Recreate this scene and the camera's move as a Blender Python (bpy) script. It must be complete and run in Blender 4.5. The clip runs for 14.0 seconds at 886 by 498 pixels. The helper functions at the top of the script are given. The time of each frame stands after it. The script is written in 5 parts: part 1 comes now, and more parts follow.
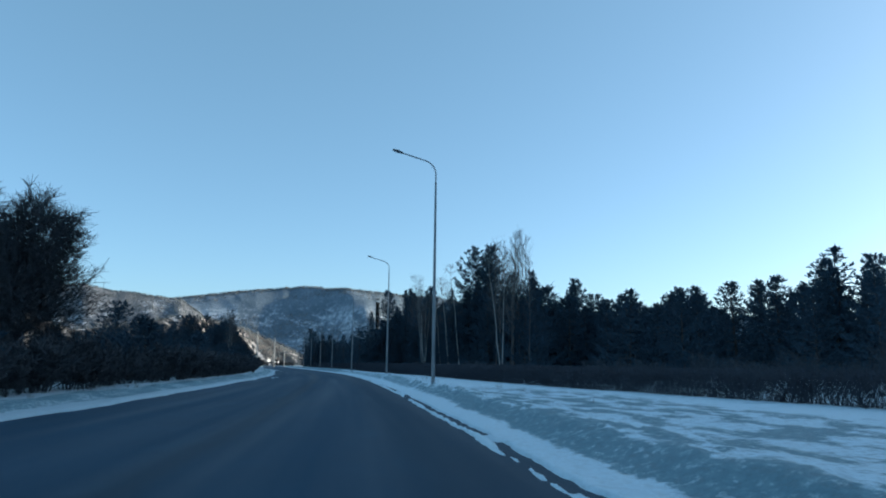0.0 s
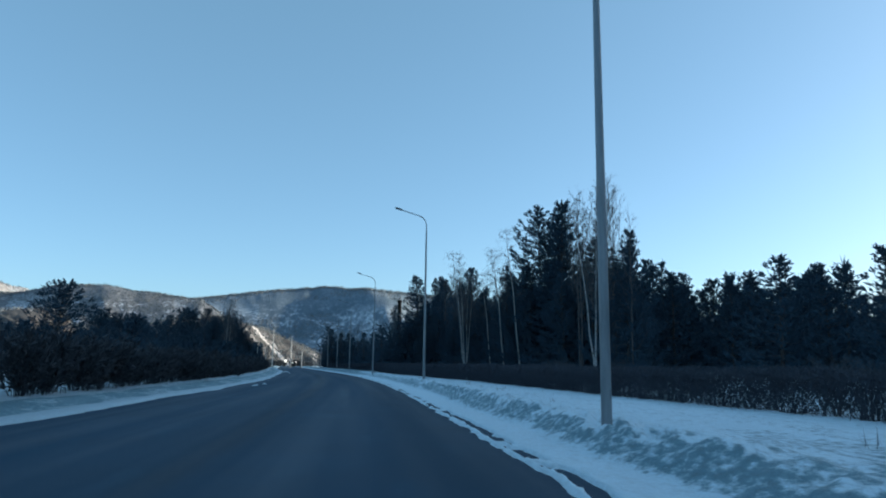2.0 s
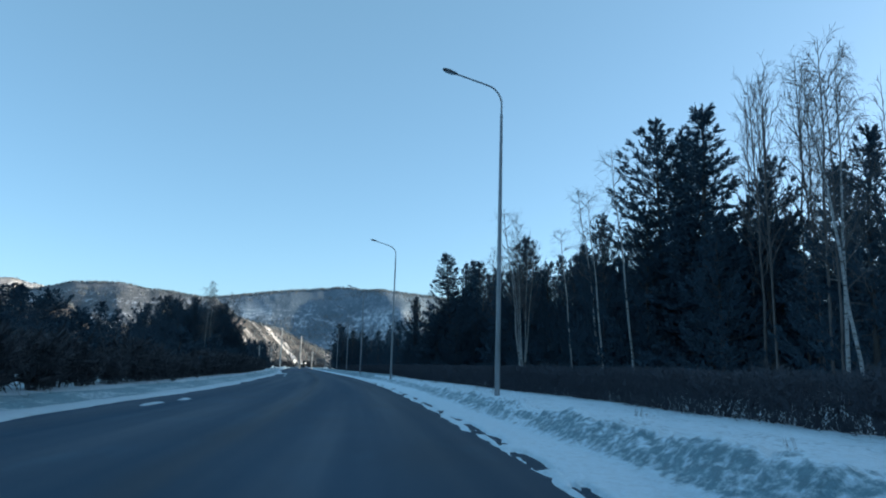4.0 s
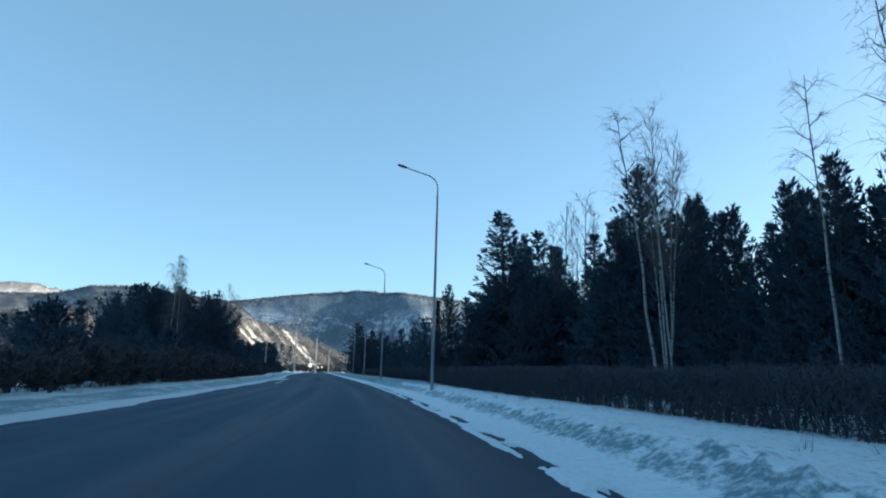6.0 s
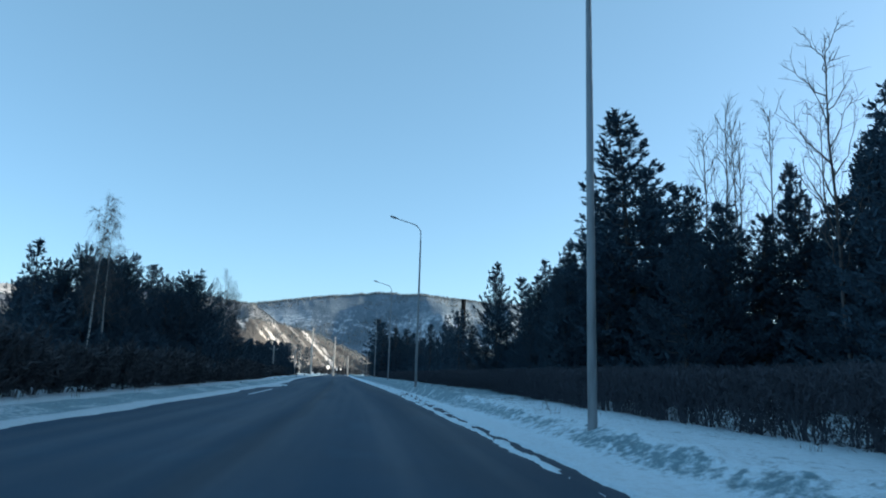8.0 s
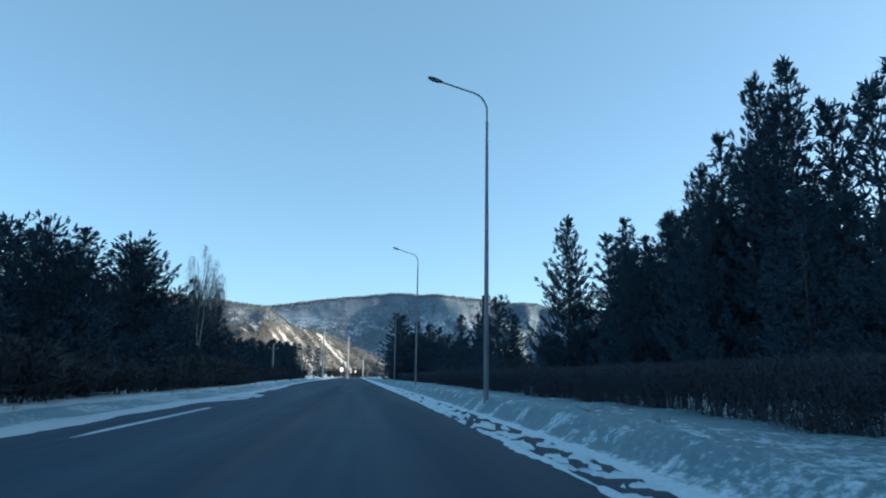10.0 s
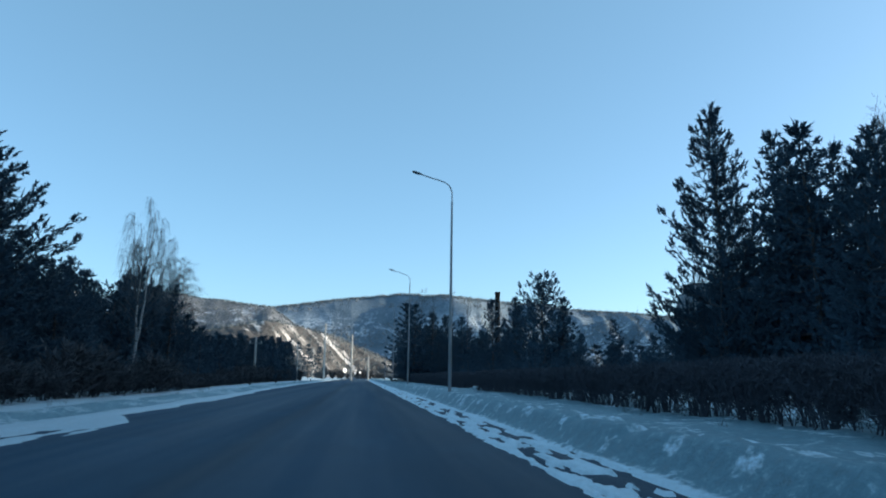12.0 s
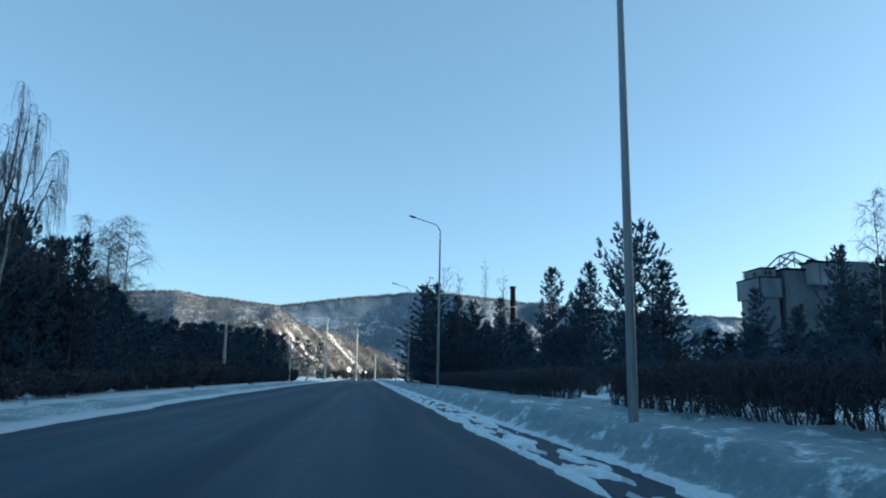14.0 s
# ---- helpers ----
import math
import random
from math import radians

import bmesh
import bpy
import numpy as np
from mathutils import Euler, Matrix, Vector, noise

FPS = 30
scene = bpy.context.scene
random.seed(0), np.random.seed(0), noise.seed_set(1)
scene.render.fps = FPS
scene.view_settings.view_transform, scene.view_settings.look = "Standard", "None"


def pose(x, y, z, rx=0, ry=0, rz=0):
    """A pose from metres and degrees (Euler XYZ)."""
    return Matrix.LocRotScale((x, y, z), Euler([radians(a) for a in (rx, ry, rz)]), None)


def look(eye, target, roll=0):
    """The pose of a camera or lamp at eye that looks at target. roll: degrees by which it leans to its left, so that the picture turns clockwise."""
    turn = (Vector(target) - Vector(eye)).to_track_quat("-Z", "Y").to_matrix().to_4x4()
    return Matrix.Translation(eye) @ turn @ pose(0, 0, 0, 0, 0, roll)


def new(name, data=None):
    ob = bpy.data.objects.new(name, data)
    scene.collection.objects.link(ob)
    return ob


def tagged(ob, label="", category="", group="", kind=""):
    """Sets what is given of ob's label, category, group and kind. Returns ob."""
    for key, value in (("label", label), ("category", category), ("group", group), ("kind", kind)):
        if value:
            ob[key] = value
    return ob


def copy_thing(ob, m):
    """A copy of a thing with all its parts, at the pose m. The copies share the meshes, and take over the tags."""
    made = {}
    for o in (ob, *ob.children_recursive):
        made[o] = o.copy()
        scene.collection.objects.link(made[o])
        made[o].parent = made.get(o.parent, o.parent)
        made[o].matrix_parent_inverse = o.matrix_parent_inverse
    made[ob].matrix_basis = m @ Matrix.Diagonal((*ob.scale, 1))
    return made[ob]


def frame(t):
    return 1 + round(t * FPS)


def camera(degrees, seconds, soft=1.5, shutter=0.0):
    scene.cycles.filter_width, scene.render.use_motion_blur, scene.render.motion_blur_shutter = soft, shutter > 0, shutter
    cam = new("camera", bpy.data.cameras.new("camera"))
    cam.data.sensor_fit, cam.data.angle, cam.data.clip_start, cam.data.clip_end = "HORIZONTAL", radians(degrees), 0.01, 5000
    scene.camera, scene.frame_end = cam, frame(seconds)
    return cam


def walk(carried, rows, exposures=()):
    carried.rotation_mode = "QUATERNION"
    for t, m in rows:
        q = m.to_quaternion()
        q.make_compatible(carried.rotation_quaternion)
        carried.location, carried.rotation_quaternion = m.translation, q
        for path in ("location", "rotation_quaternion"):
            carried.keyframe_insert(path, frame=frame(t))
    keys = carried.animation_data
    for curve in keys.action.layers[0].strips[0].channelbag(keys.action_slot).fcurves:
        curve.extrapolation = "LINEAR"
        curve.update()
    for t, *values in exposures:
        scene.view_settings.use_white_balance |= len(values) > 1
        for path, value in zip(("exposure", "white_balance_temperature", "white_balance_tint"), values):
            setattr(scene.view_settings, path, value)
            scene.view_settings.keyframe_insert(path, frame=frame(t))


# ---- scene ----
cam = camera(65.11, 14.0, soft=2.0)
PATH = [
    (0.0, pose(-9.557, 0.000, 1.237, 99.605, -0.693, -14.550)),
    (0.5, pose(-8.821, 5.261, 1.187, 99.535, -0.699, -13.876)),
    (1.0, pose(-8.156, 10.667, 1.183, 99.582, -0.903, -13.476)),
    (1.5, pose(-7.498, 16.347, 1.228, 99.713, -0.898, -13.252)),
    (2.0, pose(-6.793, 22.060, 1.264, 99.636, -0.751, -12.847)),
    (4.5, pose(-3.748, 50.957, 1.181, 99.978, -1.816, -11.416)),
    (5.0, pose(-3.248, 56.835, 1.154, 100.043, -1.710, -11.042)),
    (5.5, pose(-2.780, 62.696, 1.160, 100.115, -1.489, -10.670)),
    (6.0, pose(-2.324, 68.496, 1.178, 100.186, -1.558, -10.135)),
    (6.5, pose(-1.950, 74.260, 1.174, 100.188, -1.636, -9.536)),
    (7.0, pose(-1.642, 79.990, 1.214, 100.229, -1.918, -9.096)),
    (7.5, pose(-1.427, 85.816, 1.210, 100.335, -1.881, -8.851)),
    (8.0, pose(-1.223, 91.630, 1.231, 100.341, -1.637, -8.447)),
    (10.5, pose(-0.374, 120.950, 1.215, 100.428, -0.916, -6.959)),
    (11.0, pose(-0.205, 126.795, 1.220, 100.373, -1.065, -6.878)),
    (11.5, pose(-0.065, 132.610, 1.188, 100.368, -0.909, -6.703)),
    (12.0, pose(-0.000, 138.505, 1.192, 100.523, -0.835, -6.637)),
    (12.5, pose(0.073, 144.475, 1.196, 100.451, -0.698, -6.519)),
    (13.0, pose(0.033, 150.734, 1.192, 100.426, -0.763, -6.436)),
    (13.5, pose(0.017, 156.932, 1.200, 100.522, -0.904, -6.312)),
    (14.0, pose(0.000, 163.125, 1.168, 100.532, -0.961, -6.169)),
]
walk(cam, PATH, [(0, 0.76, 5680, 0), (2, 0.74, 5680, 0), (5, 0.98, 5740, 0), (10.5, 0.97, 5720, 0), (12.5, 0.88, 5660, 0), (13, 0.82, 5640, 0), (14, 0.92, 5720, 0)])

# ---- sky, sun ----
SUN_AZ, SUN_EL = radians(89), radians(15)
sun_dir = Vector((math.sin(SUN_AZ) * math.cos(SUN_EL), math.cos(SUN_AZ) * math.cos(SUN_EL), math.sin(SUN_EL)))
world = bpy.data.worlds.new("sky")
scene.world = world
world.use_nodes = True
wt = world.node_tree
sky = wt.nodes.new("ShaderNodeTexSky")
sky.sky_type = "NISHITA"
sky.sun_disc = False
sky.sun_elevation, sky.sun_rotation = SUN_EL, SUN_AZ
sky.altitude, sky.air_density, sky.dust_density, sky.ozone_density = 300, 0.75, 1.5, 1.6
wt.nodes["Background"].inputs["Strength"].default_value = 0.15
haze = wt.nodes.new("ShaderNodeMix")  # thin high haze evens out the clear sky
haze.data_type = "RGBA"
haze.inputs[0].default_value = 0.35
haze.inputs[7].default_value = (1.19, 2.0, 2.26, 1)
wt.links.new(sky.outputs[0], haze.inputs[6])
wt.links.new(haze.outputs[2], wt.nodes["Background"].inputs["Color"])
sun_data = bpy.data.lights.new("sun", "SUN")
sun_data.energy, sun_data.angle, sun_data.color = 4.4, radians(0.6), (1.0, 0.80, 0.60)
sun = new("sun", sun_data)
sun.matrix_world = look(sun_dir * 300, (0, 0, 0))


# ---- materials ----
def mat(name, base, rough=0.8, metal=0.0):
    m = bpy.data.materials.new(name)
    m.use_nodes = True
    b = m.node_tree.nodes["Principled BSDF"]
    b.inputs["Base Color"].default_value = (*base, 1)
    b.inputs["Roughness"].default_value = rough
    b.inputs["Metallic"].default_value = metal
    return m


def nd(m, kind, **inputs):
    n = m.node_tree.nodes.new(kind)
    for k, v in inputs.items():
        n.inputs[k.replace("_", " ")].default_value = v
    return n


def ln(m, a, b):
    m.node_tree.links.new(a, b)


def bsdf(m):
    return m.node_tree.nodes["Principled BSDF"]


def noise_tex(m, scale, detail=4.0, rough=0.55, stretch=None, coord="Object"):
    tc = nd(m, "ShaderNodeTexCoord")
    n = nd(m, "ShaderNodeTexNoise", Scale=scale, Detail=detail, Roughness=rough)
    src = tc.outputs[coord]
    if stretch:
        mp = nd(m, "ShaderNodeMapping")
        mp.inputs["Scale"].default_value = stretch
        ln(m, src, mp.inputs["Vector"])
        src = mp.outputs["Vector"]
    ln(m, src, n.inputs["Vector"])
    return n.outputs["Fac"]


def ramp(m, fac, stops):
    r = nd(m, "ShaderNodeValToRGB")
    e = r.color_ramp.elements
    e[0].position, e[1].position = stops[0][0], stops[-1][0]
    e[0].color, e[1].color = (*stops[0][1], 1), (*stops[-1][1], 1)
    for p, c in stops[1:-1]:
        e.new(p).color = (*c, 1)
    ln(m, fac, r.inputs["Fac"])
    return r.outputs["Color"]


def mix(m, fac, a, b, mode="MIX"):
    x = nd(m, "ShaderNodeMix")
    x.data_type, x.blend_type = "RGBA", mode
    if isinstance(fac, float):
        x.inputs[0].default_value = fac
    else:
        ln(m, fac, x.inputs[0])
    for v, i in ((a, 6), (b, 7)):
        if isinstance(v, tuple):
            x.inputs[i].default_value = (*v, 1)
        else:
            ln(m, v, x.inputs[i])
    return x.outputs[2]


def bump(m, fac, strength, dist):
    b = nd(m, "ShaderNodeBump", Strength=strength, Distance=dist)
    ln(m, fac, b.inputs["Height"])
    ln(m, b.outputs["Normal"], bsdf(m).inputs["Normal"])


def g(v):
    return (v, v, v)


def m_asphalt():
    m = mat("asphalt", g(0.05), 0.72)
    grain = noise_tex(m, 60.0, 3.0, 0.7)
    patch = noise_tex(m, 0.35, 5.0, 0.6)
    # worn wheel tracks and dusty streaks that follow the road
    streak = noise_tex(m, 1.0, 3.0, 0.5, stretch=(0.9, 0.02, 1.0), coord="UV")
    fine = noise_tex(m, 1.0, 2.0, 0.5, stretch=(9.0, 0.09, 1.0), coord="UV")
    c = ramp(m, patch, [(0.3, (0.0045, 0.034, 0.074)), (0.7, (0.007, 0.046, 0.098))])
    c = mix(m, ramp(m, streak, [(0.40, g(0)), (0.70, g(0.6))]), c, (0.012, 0.056, 0.110))
    blotch = noise_tex(m, 1.0, 3.0, 0.6, stretch=(0.9, 0.28, 1.0), coord="UV")
    c = mix(m, ramp(m, blotch, [(0.56, g(0)), (0.70, g(0.55))]), c, (0.016, 0.067, 0.125))
    c = mix(m, ramp(m, fine, [(0.5, g(0)), (0.8, g(0.10))]), c, (0.04, 0.068, 0.10))
    # across the road: dark shoulders, paler wheel tracks, a dark seam between the lanes
    tc = nd(m, "ShaderNodeTexCoord")
    xyz = nd(m, "ShaderNodeSeparateXYZ")
    ln(m, tc.outputs["UV"], xyz.inputs[0])
    wander = noise_tex(m, 1.0, 4.0, 0.6, stretch=(0.3, 0.16, 1.0), coord="UV")
    far = nd(m, "ShaderNodeMath")
    far.operation = "MULTIPLY_ADD"
    ln(m, xyz.outputs[0], far.inputs[0])
    far.inputs[1].default_value, far.inputs[2].default_value = -0.1, -0.03
    lane = nd(m, "ShaderNodeMath")
    lane.operation = "MULTIPLY_ADD"
    ln(m, wander, lane.inputs[0])
    lane.inputs[1].default_value = 0.06
    ln(m, far.outputs[0], lane.inputs[2])
    c = mix(m, 0.85, c, ramp(m, lane.outputs[0], [(0.0, g(0.66)), (0.11, g(0.72)), (0.2, g(0.98)), (0.33, g(1.0)), (0.40, g(0.88)), (0.425, g(0.60)), (0.445, g(0.62)), (0.48, g(0.90)), (0.58, g(1.0)), (0.70, g(1.0)), (0.82, g(0.92)), (1.0, g(0.84))]), "MULTIPLY")
    c = mix(m, 0.55, c, ramp(m, grain, [(0.35, g(0.35)), (0.65, g(1.0))]), "MULTIPLY")
    ln(m, c, bsdf(m).inputs["Base Color"])
    ln(m, ramp(m, streak, [(0.35, g(0.62)), (0.7, g(0.85))]), bsdf(m).inputs["Roughness"])
    bsdf(m).inputs["Specular IOR Level"].default_value = 0.3
    bump(m, grain, 0.35, 0.01)
    return m


def m_snow(name, tone):
    """Old snow: smooth and white, grey where the 'crust' attribute says so: icy crust, and shade painted on steep bank
    faces.
    """
    m = mat(name, (0.8, 0.82, 0.84), 0.65)
    at = nd(m, "ShaderNodeAttribute")
    at.attribute_name = "crust"
    crust = noise_tex(m, 5.5, 8.0, 0.70, stretch=(1.3, 0.8, 1.0))
    fine = noise_tex(m, 20.0, 4.0, 0.7)
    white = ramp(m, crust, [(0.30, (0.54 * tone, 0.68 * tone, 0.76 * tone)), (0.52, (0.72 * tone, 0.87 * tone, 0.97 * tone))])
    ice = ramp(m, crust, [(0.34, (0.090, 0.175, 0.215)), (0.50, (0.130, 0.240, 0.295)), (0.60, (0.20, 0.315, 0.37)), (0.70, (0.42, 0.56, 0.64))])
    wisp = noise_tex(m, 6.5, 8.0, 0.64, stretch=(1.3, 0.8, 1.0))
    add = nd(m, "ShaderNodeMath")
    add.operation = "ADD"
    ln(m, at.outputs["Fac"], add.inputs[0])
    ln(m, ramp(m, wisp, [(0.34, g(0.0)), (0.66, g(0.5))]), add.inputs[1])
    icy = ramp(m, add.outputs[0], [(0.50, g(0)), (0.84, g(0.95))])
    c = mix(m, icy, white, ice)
    c = mix(m, 0.35, c, ramp(m, fine, [(0.3, g(0.55)), (0.65, g(1.0))]), "MULTIPLY")
    ln(m, c, bsdf(m).inputs["Base Color"])
    ln(m, ramp(m, crust, [(0.35, g(0.42)), (0.6, g(0.8))]), bsdf(m).inputs["Roughness"])
    bump(m, mix(m, 0.35, mix(m, 0.5, crust, wisp), fine), 0.9, 0.10)
    return m


def m_bark(name, dark, light, scale=9.0, stretch=(1, 1, 0.25)):
    m = mat(name, light, 0.9)
    n = noise_tex(m, scale, 5.0, 0.7, stretch=stretch)
    ln(m, ramp(m, n, [(0.35, dark), (0.6, light)]), bsdf(m).inputs["Base Color"])
    bump(m, n, 0.6, 0.02)
    return m


def m_birch():
    m = mat("birch_bark", (0.62, 0.60, 0.56), 0.75)
    n = noise_tex(m, 2.2, 4.0, 0.65, stretch=(1.0, 1.0, 3.5))
    f = noise_tex(m, 30.0, 3.0, 0.6)
    c = ramp(m, n, [(0.36, (0.05, 0.045, 0.04)), (0.46, (0.23, 0.235, 0.24)), (0.8, (0.37, 0.365, 0.36))])
    ln(m, mix(m, 0.3, c, ramp(m, f, [(0.3, g(0.5)), (0.7, g(1))]), "MULTIPLY"), bsdf(m).inputs["Base Color"])
    return m


def m_leafy(name, dark, light, rough=0.6):
    m = mat(name, dark, rough)
    geo = nd(m, "ShaderNodeNewGeometry")
    info = nd(m, "ShaderNodeObjectInfo")
    c = ramp(m, geo.outputs["Random Per Island"], [(0.0, dark), (1.0, light)])
    c = mix(m, 0.5, c, ramp(m, info.outputs["Random"], [(0.0, g(0.75)), (1.0, g(1.1))]), "MULTIPLY")
    ln(m, c, bsdf(m).inputs["Base Color"])
    bsdf(m).inputs["Specular IOR Level"].default_value = 0.15
    return m


def m_metal():
    m = mat("galvanised_steel", (0.2, 0.22, 0.24), 0.5, 0.35)
    n = noise_tex(m, 1.3, 5.0, 0.65, stretch=(3, 3, 0.6))
    ln(m, ramp(m, n, [(0.3, (0.15, 0.17, 0.19)), (0.7, (0.26, 0.285, 0.31))]), bsdf(m).inputs["Base Color"])
    ln(m, ramp(m, n, [(0.3, g(0.38)), (0.7, g(0.6))]), bsdf(m).inputs["Roughness"])
    return m


def m_concrete(name, dark, light, scale=0.35):
    m = mat(name, light, 0.9)
    n = noise_tex(m, scale, 6.0, 0.65, stretch=(1, 1, 0.35))
    f = noise_tex(m, 6.0, 4.0, 0.6)
    c = ramp(m, n, [(0.32, dark), (0.66, light)])
    ln(m, mix(m, 0.35, c, ramp(m, f, [(0.3, g(0.5)), (0.7, g(1))]), "MULTIPLY"), bsdf(m).inputs["Base Color"])
    bump(m, f, 0.3, 0.03)
    return m


def m_hill(name, forest, bare, snow, amount, grain=0.09, slant=None, belt=None, gullies=()):
    """Wooded slopes: dark fine-grained forest, snow showing in mottled stands and on open faces, or lying in slanting
    gullies, sunlight included in its colour.
    """
    m = mat(name, forest, 0.95)
    stand = noise_tex(m, grain * 0.10, 5.0, 0.62)
    fleck = noise_tex(m, grain, 4.0, 0.75, stretch=(1.0, 1.0, 0.45))
    trees = noise_tex(m, grain * 3.2, 3.0, 0.7, stretch=(1.0, 1.0, 0.5))
    c = ramp(m, stand, [(0.36, forest), (0.62, bare)])
    c = mix(m, ramp(m, fleck, [(0.42, g(0)), (0.62, g(0.55))]), c, bare)
    if slant:
        tc = nd(m, "ShaderNodeTexCoord")
        turn = nd(m, "ShaderNodeMapping")
        turn.inputs["Rotation"].default_value = (0, radians(slant), 0)
        ln(m, tc.outputs["Object"], turn.inputs["Vector"])
        mp = nd(m, "ShaderNodeMapping")
        mp.inputs["Scale"].default_value = (0.14, 0.2, 1.0)
        ln(m, turn.outputs["Vector"], mp.inputs["Vector"])
        gully = nd(m, "ShaderNodeTexNoise", Scale=grain * 0.75, Detail=6.0, Roughness=0.62)
        ln(m, mp.outputs["Vector"], gully.inputs["Vector"])
        lie = mix(m, 0.22, gully.outputs["Fac"], fleck)
        across = nd(m, "ShaderNodeSeparateXYZ")
        ln(m, turn.outputs["Vector"], across.inputs[0])
        wind = nd(m, "ShaderNodeMath")
        wind.operation = "MULTIPLY_ADD"
        ln(m, mix(m, 0.5, gully.outputs["Fac"], fleck), wind.inputs[0])
        wind.inputs[1].default_value = 26.0
        ln(m, across.outputs[2], wind.inputs[2])
        spread = nd(m, "ShaderNodeMath")
        spread.operation = "MULTIPLY_ADD"
        ln(m, wind.outputs[0], spread.inputs[0])
        spread.inputs[1].default_value, spread.inputs[2].default_value = 0.01, 0.47
        head = nd(m, "ShaderNodeMath")
        head.operation = "MULTIPLY_ADD"
        ln(m, across.outputs[0], head.inputs[0])
        head.inputs[1].default_value, head.inputs[2].default_value = 0.005, 0.75
        bed = ramp(m, spread.outputs[0], [(0.6 + q * 0.01, g(v)) for at, wide, v in gullies for q, v in ((at - wide * 0.9, 0), (at - wide * 0.45, v), (at + wide * 0.45, v), (at + wide * 0.9, 0))])
    else:
        lie = mix(m, 0.42, stand, fleck)
    lying = ramp(m, lie, [(amount, g(0)), (amount + 0.075, g(0.9))])
    if belt:  # closed forest below and above, open stands between these two heights
        tc = nd(m, "ShaderNodeTexCoord")
        xyz = nd(m, "ShaderNodeSeparateXYZ")
        ln(m, tc.outputs["Object"], xyz.inputs[0])
        high = nd(m, "ShaderNodeMath")
        high.operation = "MULTIPLY_ADD"
        ln(m, xyz.outputs[2], high.inputs[0])
        high.inputs[1].default_value = 1 / 300
        ln(m, mix(m, 0.72, stand, g(0.1)), high.inputs[2])
        lo, hi = belt[0] / 300 + 0.21, belt[1] / 300 + 0.21
        lying = mix(m, 1.0, lying, ramp(m, high.outputs[0], [(lo - 0.05, g(0.12)), (lo + 0.05, g(1)), (hi - 0.04, g(1)), (hi + 0.06, g(0.08))]), "MULTIPLY")
    c = mix(m, lying, c, snow)
    if slant:
        bed = mix(m, 1.0, bed, ramp(m, head.outputs[0], [(0.23, g(0)), (0.29, g(1))]), "MULTIPLY")  # the gullies begin below the wood
        c = mix(m, mix(m, 1.0, bed, ramp(m, gully.outputs["Fac"], [(0.40, g(0.1)), (0.54, g(1))]), "MULTIPLY"), c, snow)
    c = mix(m, ramp(m, trees, [(0.46, g(0)), (0.60, g(0.3 if slant else 0.75))]), c, forest)
    ln(m, c, bsdf(m).inputs["Base Color"])
    bump(m, mix(m, 0.5, fleck, trees), 0.7, 6.0)
    return m


ASPHALT = m_asphalt()
SNOW = m_snow("crusted_snow", 0.96)
SNOW_LEFT = m_snow("dirty_snow", 0.71)
SNOW_FIELD = m_snow("field_snow", 0.8)
PINE_BARK = m_bark("pine_bark", (0.032, 0.031, 0.033), (0.070, 0.064, 0.060))
TWIG_BARK = m_bark("twig_bark", (0.040, 0.045, 0.052), (0.080, 0.085, 0.094), 14.0)
UNDER_BARK = m_bark("undergrowth_bark", (0.024, 0.029, 0.037), (0.050, 0.057, 0.068), 14.0)
HEDGE_BARK = m_bark("hedge_bark", (0.030, 0.036, 0.050), (0.050, 0.058, 0.076), 14.0)
BIRCH = m_birch()
BIRCH_TWIG = m_bark("birch_twig", (0.045, 0.042, 0.043), (0.11, 0.10, 0.098), 6.0)
# the blue in both needle colours stands in for haze over the trees
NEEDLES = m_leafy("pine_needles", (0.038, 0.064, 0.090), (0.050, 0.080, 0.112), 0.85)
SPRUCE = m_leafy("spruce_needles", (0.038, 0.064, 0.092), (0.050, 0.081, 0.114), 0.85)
STEEL = m_metal()
LAMP_GREY = mat("luminaire_grey", (0.10, 0.11, 0.12), 0.5, 0.2)
LAMP_GLASS = mat("luminaire_lens", (0.35, 0.38, 0.40), 0.15)
# weathered grey, lightened and blued for the distance haze over the plant
CONCRETE = m_concrete("weathered_concrete", (0.075, 0.095, 0.115), (0.165, 0.195, 0.225))
PANEL = m_concrete("pale_panel", (0.13, 0.155, 0.175), (0.24, 0.27, 0.29))
POLE_CONCRETE = m_concrete("pole_concrete", (0.34, 0.33, 0.31), (0.58, 0.56, 0.52), 1.0)
# the chimney's backlit darkness is put into this near-black; roof edging shares it
CHIMNEY_DARK = m_concrete("shaded_brick", (0.008, 0.008, 0.008), (0.015, 0.014, 0.014), 0.6)
bsdf(CHIMNEY_DARK).inputs["Specular IOR Level"].default_value = 0.08
# near-black stands in for the unlit inside of openings and the recess
DARK_OPENING = mat("dark_interior", (0.02, 0.02, 0.022), 0.9)
# ridge tones lightened and blued: distance haze is in these base colours
HILL_FAR = m_hill("hazed_wooded_ridge", (0.085, 0.125, 0.165), (0.18, 0.23, 0.285), (0.60, 0.66, 0.73), 0.50, belt=(55, 135))
# hill tones darkened and blued, standing in for the slope's shade
HILL_LEFT = m_hill("shaded_wooded_hill", (0.095, 0.105, 0.122), (0.18, 0.185, 0.198), (0.60, 0.63, 0.68), 0.51, belt=(45, 118))
HILL_BALD = m_hill("snowy_hill", (0.30, 0.275, 0.26), (0.42, 0.38, 0.35), (0.70, 0.68, 0.66), 0.44)
